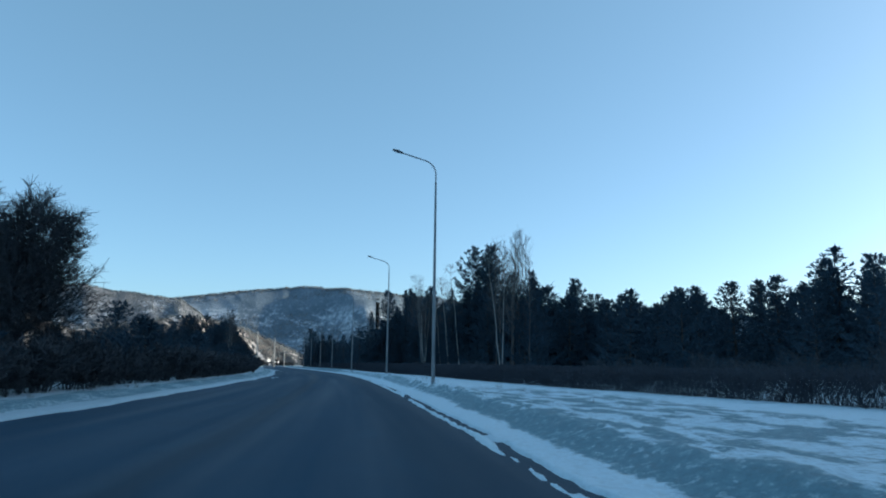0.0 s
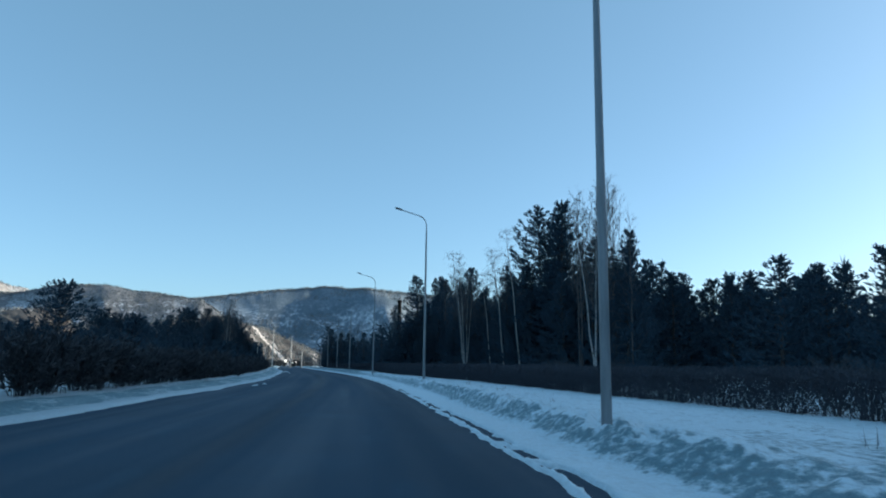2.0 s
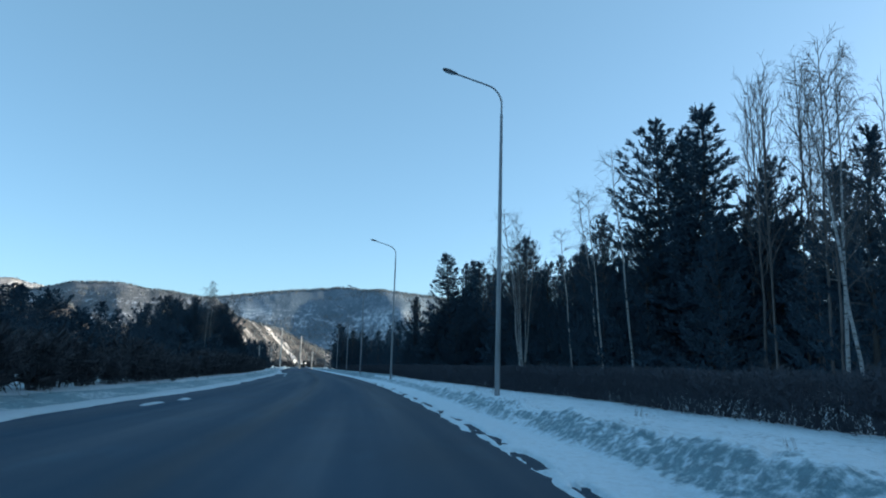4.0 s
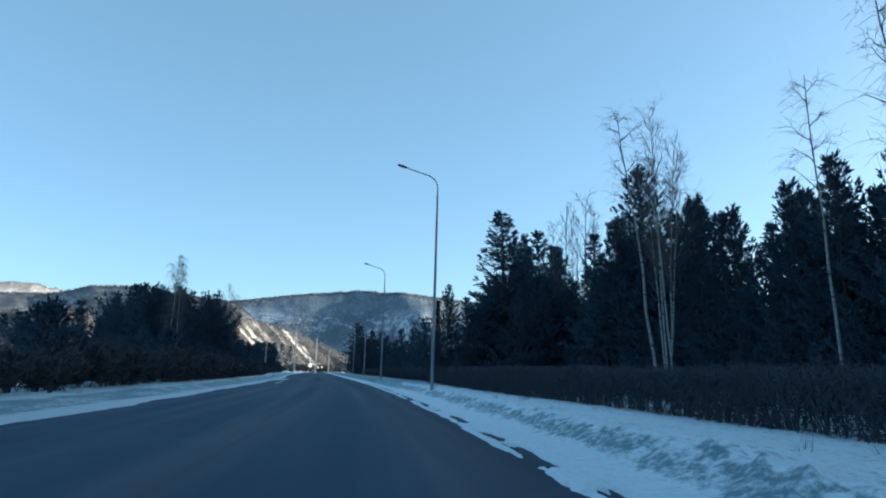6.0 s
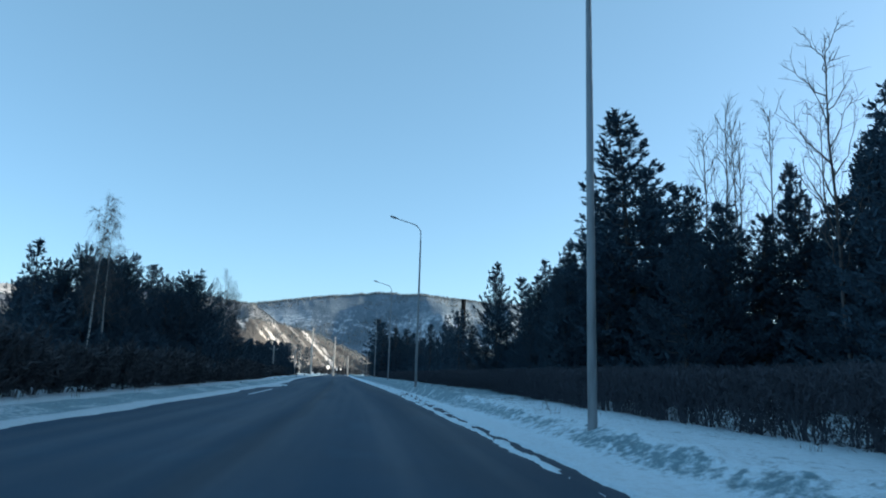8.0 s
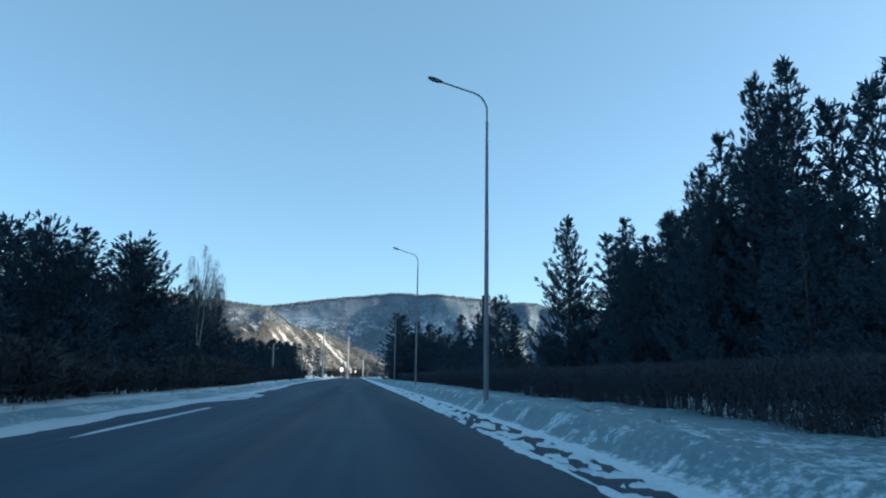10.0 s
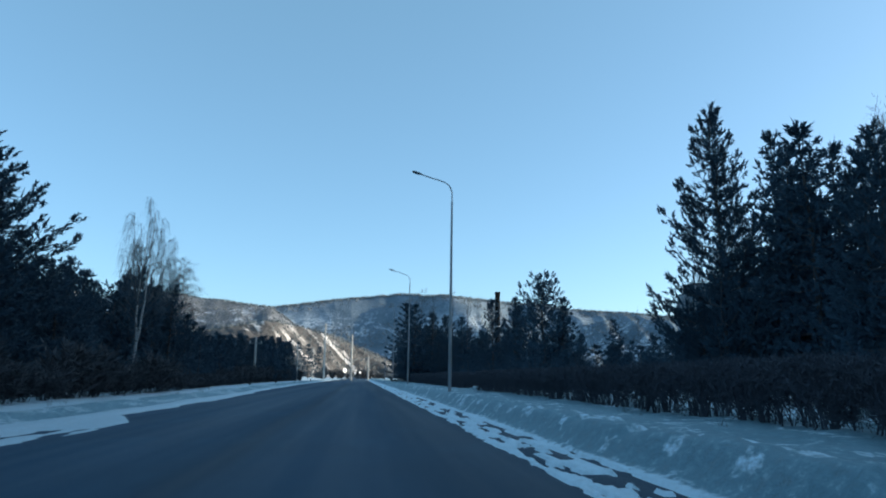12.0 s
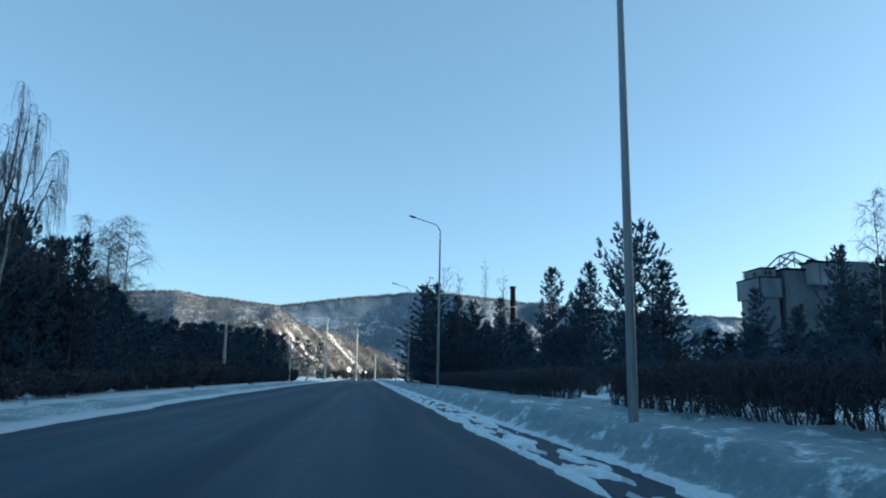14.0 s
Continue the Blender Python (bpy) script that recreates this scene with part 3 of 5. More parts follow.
# ---- trees ----
def tufts(rng, at, axis, length, n, needle, width, core):
    """Pine shoots: a slender brush of n needle sprays along each axis, closed by core longer sprays. length is one number a shoot."""
    K = len(at)
    rep = lambda v, k: np.repeat(v, k, 0)
    u = ((np.arange(K * n) % n + rng.random(K * n)) / n)[:, None]
    L, ax = rep(length, n)[:, None], rep(axis, n)
    radial = rng.normal(0, 1, (K * n, 3))
    radial = unit(radial - ax * (radial * ax).sum(1, keepdims=True))
    d = unit(ax * (0.30 + 0.75 * u) + radial * (1.0 - 0.35 * u))
    p = rep(at, n) + ax * L * u * 0.85
    side = unit(np.cross(d, rng.normal(0, 1, (K * n, 3)))) * width * 0.5
    tip = d * needle * rng.uniform(0.7, 1.15, (K * n, 1)) * (L / length.mean()) ** 0.5
    V1 = np.stack([p - side, p + side, p + tip], 1).reshape(-1, 3)
    L, ax = rep(length, core)[:, None], rep(axis, core)
    side = unit(np.cross(ax, rng.normal(0, 1, (K * core, 3)))) * width * 0.62
    p = rep(at, core) + rng.normal(0, 0.05, (K * core, 3)) * L
    V2 = np.stack([p - ax * L * 0.35, p + ax * L * 0.45 - side, p + ax * L * 0.9 + side * 0.3], 1).reshape(-1, 3)
    V = np.concatenate([V1, V2])
    return V, np.arange(len(V)).reshape(-1, 3)


def conifer_parts(seed, H, start, width, shape, nb, rise, trunk_r, gap, shoot, per, needle, blade_w, core, inner=1.0):
    """Trunk with limbs in whorls, and a crown of brush-like shoots. shape: 'pine' open and upswept, 'spruce' pointed and layered."""
    rng = np.random.default_rng(seed)
    zs = np.linspace(0, H, 9)
    sway = np.cumsum(rng.normal(0, 0.008 * H, (9, 2)), 0) * np.linspace(0, 1, 9)[:, None]
    trunk = np.column_stack([sway, zs])
    paths = [(trunk, trunk_r * (1 - zs / H) ** 0.8 + 0.015)]
    limbs, at, axis, size, big, bdir = [], [], [], [], [], []
    whorls = max(5, int(nb / 4.5))
    lean = rng.uniform(0, 6.28)
    for i in range(nb):
        k = i * whorls // nb
        r = np.clip((k + rng.normal(0.5, 0.16)) / whorls, 0.0, 0.99) ** (1.0 if shape == "spruce" else 0.92)
        z = H * (start + (0.975 - start) * r)
        c = np.array([np.interp(z, zs, trunk[:, 0]), np.interp(z, zs, trunk[:, 1]), z])
        a = i * 2.399 + k * 0.7 + rng.normal(0, 0.3)
        if shape == "pine":
            prof = ((1 - r**1.25) ** 0.85 if start < 0.2 else (1 - r**1.9) ** 0.72 * (0.55 + 0.45 * min(1, r * 3))) + 0.07
            tilt = radians(rng.uniform(-8, 16) + 46 * r**1.6) + rise
            L = max(0.40, width * prof * rng.uniform(0.80, 1.12) * (1 + 0.12 * math.cos(a - lean)))
        elif shape == "round":
            prof = (1 - r**2.4) ** 0.62 * (0.75 + 0.25 * min(1, r * 3)) + 0.10
            tilt = radians(rng.uniform(-6, 16) + 58 * r**1.8) + rise
            L = max(0.45, width * prof * rng.uniform(0.72, 1.15))
        else:
            prof = (1 - r) ** 0.82 * (0.86 + 0.14 * min(1, r * 5)) + 0.06
            tilt = radians(rng.uniform(-14, 4) + 46 * r**1.8) + rise
            L = max(0.35, width * prof * rng.uniform(0.76, 1.12))
        out = np.array([math.cos(a), math.sin(a), 0])
        tt = np.linspace(0, 1, 4)[:, None]
        bend = (0.20 if shape == "spruce" else 0.30) * L
        path = c + out * (tt * L * math.cos(tilt)) + np.array([0, 0, 1]) * (tt * L * math.sin(tilt) + bend * tt**2.2 - (0.07 * L * np.sin(tt * math.pi)))
        path[1:] += rng.normal(0, 0.025 * L, (3, 3))
        limbs.append((path, np.linspace(0.022 + 0.012 * L, 0.008, 4)))
        side = np.array([-out[1], out[0], 0])
        for q in np.linspace(0.06, 0.55, max(2, int(L / 0.5 * inner))):
            big.append(c + (path[-1] - c) * q + rng.normal(0, 0.09 * L, 3))
            bdir.append(unit(path[-1] - c + rng.normal(0, 0.6 * L, 3)))
        first = 0.18 if shape == "spruce" else 0.34
        for q in np.linspace(first, 0.94, max(2, int(L * (1 - first) / gap) + 1)):
            p0 = np.array([np.interp(q, tt[:, 0], path[:, j]) for j in range(3)])
            for sgn in (-1, 1):
                l2 = L * (0.42 - 0.30 * q) * rng.uniform(0.6, 1.25) + 0.08
                d2 = unit(out * rng.uniform(0.5, 1.0) + side * sgn * rng.uniform(0.4, 1.0) + np.array([0, 0, rng.uniform(0.0, 0.45)]))
                up = unit(d2 + np.array([0, 0, rng.uniform(0.0, 0.5) if shape == "spruce" else rng.uniform(0.35, 1.0)]))
                m = max(1, int(l2 / gap + 0.4))
                for u in (np.arange(m) + rng.uniform(0.3, 0.8)) / m:
                    at.append(p0 + d2 * l2 * u)
                    axis.append(unit(up + rng.normal(0, 0.16, 3)))
                    size.append(shoot * (1.05 - 0.35 * r) * rng.uniform(0.75, 1.2))
        tip = unit(path[-1] - path[1])
        for e in range(2):
            at.append(path[-1] - tip * 0.25 * shoot * e)
            axis.append(unit(tip + np.array([0, 0, 0.35 + 0.3 * e])))
            size.append(shoot * (1.05 - 0.3 * r))
    for z in np.linspace(0.95, 1.0, 4):
        at.append(np.array([trunk[-1, 0], trunk[-1, 1], H * z - shoot]))
        axis.append(unit(np.array([rng.normal(0, 0.25), rng.normal(0, 0.25), 1.0])) if z < 1 else np.array([0, 0, 1.0]))
        size.append(shoot * 0.9)
    CV, CF = tufts(rng, np.array(at), np.array(axis), np.array(size), per, needle, blade_w, core)
    BV, BF = blades(rng, np.array(big), np.array(bdir), np.full(len(big), shoot * 1.5), shoot * (0.16 if shoot < 0.48 else 0.26), 5 if shoot < 0.48 else 3, 0.7)
    return tubes(paths, 7), tubes(limbs, 3), (np.concatenate([CV, BV]), np.concatenate([CF, BF + len(CV)]))


def conifer(name, label, seed, H, start, width, shape, nb=46, rise=0.0, trunk_r=0.15, **needles):
    T, L, C = conifer_parts(seed, H, start, width, shape, nb, rise, trunk_r, **needles)
    ob = tagged(new(name), label, "tree")
    part("trunk", mesh_np("trunk", *T, PINE_BARK, True), ob)
    tagged(part("branching", mesh_np("branching", *L, TWIG_BARK), ob), kind="stuff")
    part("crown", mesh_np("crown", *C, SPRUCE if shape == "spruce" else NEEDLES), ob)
    return ob


def bare_tree(name, label, seed, H, stems, lean, spread, droop, bark, twig_bark, nb=22, sub=7, twigs=4, start=0.35, r0=0.10, crook=0.02, rise=(0.55, 1.1), fine_r=1.0):
    """A leafless tree: one or more stems, boughs, and fine twigs."""
    rng = np.random.default_rng(seed)
    main, boughs, fine = [], [], []
    for s in range(stems):
        a = s * 2 * math.pi / stems + rng.uniform(-0.4, 0.4)
        hs = H * (1 if s == 0 else rng.uniform(0.82, 0.98))
        zs = np.linspace(0, 1, 8)
        off = np.array([math.cos(a), math.sin(a)]) * (0.16 if stems > 1 else 0)
        ln_ = lean * hs * rng.uniform(0.6, 1.3) if stems > 1 else lean * hs
        xy = off + np.array([math.cos(a), math.sin(a)]) * (zs[:, None] ** 1.15) * ln_ + np.cumsum(rng.normal(0, crook * 0.5, (8, 2)), 0) * hs * 0.3
        stem = np.column_stack([xy, zs * hs])
        main.append((stem, r0 * (1 - zs) ** 0.9 + 0.012))
        for b in range(nb):
            q = start + (0.98 - start) * (b + rng.random()) / nb
            c = np.array([np.interp(q, zs, stem[:, k]) for k in range(3)])
            az = b * 2.399 + rng.normal(0, 0.5)
            L = spread * (1.05 - q) ** 0.7 * rng.uniform(0.6, 1.25) + 0.3
            up = rng.uniform(*rise)
            d = unit(np.array([math.cos(az), math.sin(az), up]))
            tt = np.linspace(0, 1, 5)[:, None]
            path = c + d * tt * L + np.array([0, 0, 1]) * (0.28 * L * tt**2 * (1 - 2.2 * droop)) + np.concatenate([np.zeros((1, 3)), rng.normal(0, 0.04 * L, (4, 3))])
            boughs.append((path, np.linspace(0.018 + 0.006 * L, 0.006, 5)))
            for k in range(sub):
                u = rng.uniform(0.2, 1.0)
                p = np.array([np.interp(u, tt[:, 0], path[:, j]) for j in range(3)])
                d2 = unit(d + rng.normal(0, 0.55, 3) + np.array([0, 0, 0.25 - 0.5 * droop]))
                l2 = L * rng.uniform(0.22, 0.5) + 0.15
                t3 = np.linspace(0, 1, 4)[:, None]
                p2 = p + d2 * t3 * l2 + np.array([0, 0, -1]) * droop * l2 * t3**2 * 0.9
                fine.append((p2, np.array([0.0075, 0.006, 0.0045, 0.003]) * fine_r))
                for w in range(twigs):
                    u2 = rng.uniform(0.25, 1.0)
                    p3 = np.array([np.interp(u2, t3[:, 0], p2[:, j]) for j in range(3)])
                    d3 = unit(d2 * 0.7 + rng.normal(0, 0.55, 3) + np.array([0, 0, 0.3 - 1.2 * droop]))
                    l3 = rng.uniform(0.25, 0.6) * (1 + droop)
                    t4 = np.array([[0.0], [0.5], [1.0]])
                    fine.append((p3 + d3 * t4 * l3 + np.array([0, 0, -1]) * droop * l3 * t4**2, np.array([0.0050, 0.004, 0.0025]) * fine_r))
    ob = tagged(new(name), label, "tree")
    if stems == 1:
        part("trunk", mesh_np("trunk", *tubes(main, 7), bark, True), ob)
    else:
        for one in main:
            part("trunk", mesh_np("trunk", *tubes([one], 7), bark, True), ob)
    tagged(part("branching", mesh_np("branching", *tubes(boughs, 4), twig_bark), ob), kind="stuff")
    tagged(part("brushwood", mesh_np("brushwood", *tubes(fine, 3), twig_bark), ob), kind="stuff")
    return ob


def weeping_birch(name, label, seed):
    """A birch 16 m high: a short trunk that forks, rising limbs, and a domed crown of hanging twigs."""
    rng = np.random.default_rng(seed)

    def limb(points, r0, r1):
        pts = np.array(points, float)
        u = np.linspace(0, 1, len(pts))
        q = np.linspace(0, 1, 9)
        path = np.stack([np.interp(q, u, pts[:, k]) for k in range(3)], 1)
        path[1:-1] = (path[:-2] + 2 * path[1:-1] + path[2:]) / 4
        path[1:, :2] += rng.normal(0, 0.05, (8, 2))
        return path, np.linspace(r0, r1, 9)

    trunk = limb([(0, 0, -0.2), (0.05, 0, 1.6), (0.25, 0, 3.4)], 0.15, 0.12)
    left = limb([(0.23, 0, 3.3), (-0.05, 0.2, 5.5), (0.15, 0.3, 8.5), (0.30, 0.2, 12.0), (0.40, 0.1, 16.2)], 0.10, 0.02)
    right = limb([(0.23, 0, 3.3), (0.60, -0.2, 5.6), (0.75, -0.3, 8.5), (0.85, -0.3, 11.5), (0.90, 0.0, 15.0)], 0.10, 0.02)
    limbs = [left, right]
    for k in range(11):
        base = (left, right)[k % 2][0]
        q = rng.uniform(0.30, 0.62)
        p = np.array([np.interp(q, np.linspace(0, 1, 9), base[:, j]) for j in range(3)])
        a = k * 2.399 + rng.normal(0, 0.3)
        top = rng.uniform(10.8, 15.0)
        r = 1.85 * math.sqrt(1 - ((top - 9.5) / 7.0) ** 2)
        end = np.array([0.5 + r * math.cos(a), r * math.sin(a), top])
        limbs.append(limb([p, p * 0.5 + end * 0.5 + np.array([0.25 * math.cos(a), 0.25 * math.sin(a), -0.4]), end], 0.055, 0.016))
    for a, z0, z1, L in ((0.2, 4.2, 6.6, 2.6), (2.9, 4.6, 6.9, 1.9), (0.9, 5.2, 8.2, 2.2)):
        limbs.append(limb([(0.4, 0, z0), (0.4 + L * 0.5 * math.cos(a), L * 0.5 * math.sin(a), z0 + (z1 - z0) * 0.6), (0.4 + L * math.cos(a), L * math.sin(a), z1)], 0.035, 0.010))
    hanging = []
    for path, _ in limbs:
        n = int(10 + 20 * np.clip((path[-1, 2] - 6) / 9, 0, 1))
        for _ in range(n):
            q = 1 - 0.62 * rng.random() ** 1.2
            p = np.array([np.interp(q, np.linspace(0, 1, 9), path[:, j]) for j in range(3)])
            if p[2] < 6.0:
                continue
            out = p[:2] - np.array([0.5, 0.0]) + rng.normal(0, 0.7, 2)
            out = out / max(0.2, np.linalg.norm(out))
            reach = rng.uniform(0.25, 1.05) * np.clip((16.6 - p[2]) / 3.0, 0.5, 1.0)
            drop = rng.uniform(0.8, 2.6) * np.clip((16.8 - p[2]) / 3.0, 0.45, 1.0)
            t = np.array([0, 0.2, 0.4, 0.7, 1.0])
            side = np.array([0, 0.55, 0.9, 1.05, 1.1]) * reach
            rise = np.array([0, 0.30, 0.28, 0, 0]) * reach - np.array([0, 0, 0.10, 0.5, 1.0]) * drop
            strand = np.column_stack([p[0] + out[0] * side, p[1] + out[1] * side, p[2] + rise]) + rng.normal(0, 0.03, (5, 3))
            hanging.append((strand, np.array([0.012, 0.010, 0.009, 0.007, 0.004])))
            for _ in range(3):
                u = rng.uniform(0.2, 0.85)
                c = np.array([np.interp(u, t, strand[:, j]) for j in range(3)])
                d = np.array([rng.normal(0, 0.16), rng.normal(0, 0.16), 0.0])
                l = rng.uniform(0.4, 1.1)
                hanging.append((c + np.array([[0, 0, 0], [1, 1, 0], [1.3, 1.3, 0]]) * d + np.array([[0, 0, 0], [0, 0, -0.3], [0, 0, -1]]) * l, np.array([0.007, 0.006, 0.0035])))
    ob = tagged(new(name), label, "tree")
    for one in (trunk, left, right):
        part("trunk", mesh_np("trunk", *tubes([one], 7), BIRCH, True), ob)
    tagged(part("branching", mesh_np("branching", *tubes(limbs[2:], 5), TWIG_BARK), ob), kind="stuff")
    tagged(part("brushwood", mesh_np("brushwood", *tubes(hanging, 3), TWIG_BARK), ob), kind="stuff")
    return ob


def shrub(name, label, seed, H, W, n, nblade, material, blade_len=0.55, blade_w=0.022):
    """A leafless thicket: many stems from the ground, thick with twigs."""
    rng = np.random.default_rng(seed)
    stems, pos, dirs = [], [], []
    for i in range(n):
        a, rr = rng.uniform(0, 6.28), rng.uniform(0, 0.35)
        base = np.array([math.cos(a) * rr, math.sin(a) * rr, 0]) * W
        lean = rng.uniform(0.1, 0.75) * W
        h = H * rng.uniform(0.55, 1.0) * (1 - 0.35 * (lean / W) ** 2)
        tt = np.linspace(0, 1, 3)[:, None]
        path = base + np.array([math.cos(a), math.sin(a), 0]) * lean * tt**1.3 + np.array([0, 0, 1]) * h * tt + np.concatenate([np.zeros((1, 3)), rng.normal(0, 0.05, (2, 3))])
        stems.append((path, np.linspace(0.016, 0.005, 3)))
        m = 13
        u = rng.uniform(0.15, 1, m)
        P = np.stack([np.interp(u, tt[:, 0], path[:, k]) for k in range(3)], 1)
        pos.append(P)
        dirs.append(unit(np.array([math.cos(a), math.sin(a), 1.4]) + rng.normal(0, 0.5, (m, 3))))
    ob = tagged(new(name), label, "shrub")
    tagged(part("branching", mesh_np("branching", *tubes(stems, 3), material), ob), kind="stuff")
    pos, dirs = np.concatenate(pos), np.concatenate(dirs)
    tagged(part("brushwood", mesh_np("brushwood", *blades(rng, pos, dirs, np.full(len(pos), blade_len), blade_w, nblade, 0.5), material), ob), kind="stuff")
    return ob


TALL, FULL, POINTED = "tall dark pine with an open ragged crown", "dense dark green pine branched to the ground", "pointed dark spruce with layered branches"
FINE = dict(gap=0.30, shoot=0.42, per=11, needle=0.17, blade_w=0.082, core=2, inner=1.6)
MID = dict(gap=0.47, shoot=0.54, per=6, needle=0.24, blade_w=0.15, core=1, inner=1.2)
BACK = dict(gap=0.95, shoot=1.0, per=4, needle=0.45, blade_w=0.20, core=1, inner=0.45)
ROUND = "broad dark pine with a rounded tufted crown"
TREES = {
    "pine_tall": [conifer("pine", TALL, 11, 15.0, 0.34, 2.5, "pine", 64, trunk_r=0.15, **FINE), conifer("pine", TALL, 12, 15.0, 0.42, 2.3, "pine", 54, trunk_r=0.14, **FINE)],
    "pine_full": [conifer("pine", FULL, 21, 12.0, 0.05, 3.1, "pine", 80, trunk_r=0.15, **FINE), conifer("pine", FULL, 22, 12.0, 0.04, 3.3, "pine", 82, trunk_r=0.15, **FINE)],
    "pine_round": [conifer("pine", ROUND, 28, 9.0, 0.06, 2.7, "round", 62, trunk_r=0.15, **FINE), conifer("pine", ROUND, 29, 9.0, 0.08, 2.9, "round", 62, trunk_r=0.15, **FINE)],
    "spruce": [conifer("spruce", POINTED, 31, 14.0, 0.03, 3.5, "spruce", 100, trunk_r=0.17, **FINE), conifer("spruce", POINTED, 32, 14.0, 0.05, 2.9, "spruce", 96, trunk_r=0.16, **FINE)],
    "pine_tall_mid": [conifer("pine", TALL, 13, 15.0, 0.36, 2.5, "pine", 54, trunk_r=0.15, **MID)],
    "pine_full_mid": [conifer("pine", FULL, 23, 12.0, 0.05, 3.2, "pine", 58, trunk_r=0.15, **MID), conifer("pine", FULL, 26, 12.0, 0.04, 3.4, "pine", 60, trunk_r=0.15, **MID)],
    "pine_round_mid": [conifer("pine", ROUND, 36, 9.0, 0.06, 2.8, "round", 48, trunk_r=0.15, **MID), conifer("pine", ROUND, 37, 9.0, 0.08, 2.9, "round", 48, trunk_r=0.15, **MID)],
    "pine_young": [conifer("pine", "small dark young pine branched to the ground", 27, 4.0, 0.04, 1.5, "pine", 26, trunk_r=0.06, **MID)],
    "spruce_mid": [conifer("spruce", POINTED, 34, 14.0, 0.03, 3.7, "spruce", 66, trunk_r=0.16, **MID)],
    "pine_back": [conifer("pine", "dark pine standing deep in the wood", 24, 12.0, 0.03, 3.2, "pine", 38, trunk_r=0.15, **BACK),
                  conifer("pine", "dark pine standing deep in the wood", 25, 12.0, 0.05, 2.8, "pine", 36, trunk_r=0.15, **BACK)],
    "spruce_back": [conifer("spruce", "pointed dark spruce deep in the wood", 33, 14.0, 0.03, 3.4, "spruce", 36, trunk_r=0.16, **BACK)],
    "birch_multi": [bare_tree("birch", "leafless white-barked birch with several slender stems", 41, 14.0, 4, 0.085, 3.0, 0.05, BIRCH, BIRCH_TWIG, 20, 7, 4, 0.40, 0.052, 0.02, (0.9, 2.0), 0.9)],
    "birch_weep": [weeping_birch("birch", "leafless weeping birch with a forked white trunk", 51)],
    "birch_plain": [bare_tree("birch", "slim leafless birch with fine drooping twigs", 52, 13.0, 1, 0.03, 2.4, 0.42, BIRCH, BIRCH_TWIG, 30, 8, 4, 0.3, 0.10, 0.02, (0.55, 1.1), 1.5)],
    "aspen": [bare_tree("aspen", "bare upright aspen with fine ascending twigs", 61, 13.5, 1, 0.02, 3.0, 0.0, BIRCH_TWIG, BIRCH_TWIG, 20, 5, 2, 0.30, 0.066, 0.022, (1.0, 2.0), 1.5),
              bare_tree("aspen", "bare upright aspen with fine ascending twigs", 62, 13.5, 1, 0.03, 2.4, 0.0, BIRCH_TWIG, BIRCH_TWIG, 18, 5, 2, 0.36, 0.060, 0.022, (1.2, 2.4), 1.5)],
    "birch_slim": [bare_tree("birch", "thin leaning white birch stem in front of dark pines", 71, 12.0, 1, 0.13, 1.5, 0.3, BIRCH, BIRCH_TWIG, 16, 5, 4, 0.5, 0.058, 0.05)],
    "willow": [bare_tree("willow", "broad leafless willow with a rounded dense crown", 81, 7.0, 9, 0.22, 2.2, 0.05, UNDER_BARK, UNDER_BARK, 26, 13, 6, 0.16, 0.08, 0.03, (0.4, 0.9), 2.0)],
    "undergrowth": [shrub("thicket", "dense dark undergrowth at the foot of the pines", 93, 2.6, 1.6, 40, 2, UNDER_BARK, 0.55, 0.11),
                    shrub("thicket", "dense dark undergrowth at the foot of the pines", 94, 2.4, 1.7, 40, 2, UNDER_BARK, 0.55, 0.11)],
    "thicket": [shrub("thicket", "dark leafless thicket of thin stems", 91, 3.0, 1.7, 34, 2, UNDER_BARK, 0.6, 0.045),
                shrub("thicket", "dark leafless thicket of thin stems", 92, 2.8, 1.9, 34, 2, UNDER_BARK, 0.6, 0.045)],
}
GROUP = {"pine": "pines", "spru": "spruces", "birc": "birches", "aspe": "aspens", "will": "willows", "thic": "thickets", "unde": "thickets"}
HEIGHT = {id(v): max(c[2] for p in v.children for c in p.bound_box) for vs in TREES.values() for v in vs}
used = set()
deep = []
tree_rng = random.Random(5)


def glade(x, y, top):
    """Open snow between the road and the weeping birch, and the gap above the young trees beside the lone pine."""
    if top > 6.0 and 158 < y < 195 and abs(x - 18.3 - 0.42 * (y - 168)) < 1.2:
        return True
    return 182 < y < 204 and -21.4 + 0.2 * (200.5 - y) < x < -8


def dip(x, y):
    """The tallest that the young trees grow where the spur shows over them."""
    best = 99.0
    for x0, y0, a0, a1, rise in ((-2.8, 62.7, -20.9, -16.4, 0.035), (-1.6, 80.0, -24.5, -19.4, 0.046)):
        if 92 < y < 150 and a0 < math.degrees(math.atan2(x - x0, y - y0)) < a1:
            best = min(best, 1.2 + rise * math.hypot(x - x0, y - y0))
    return best


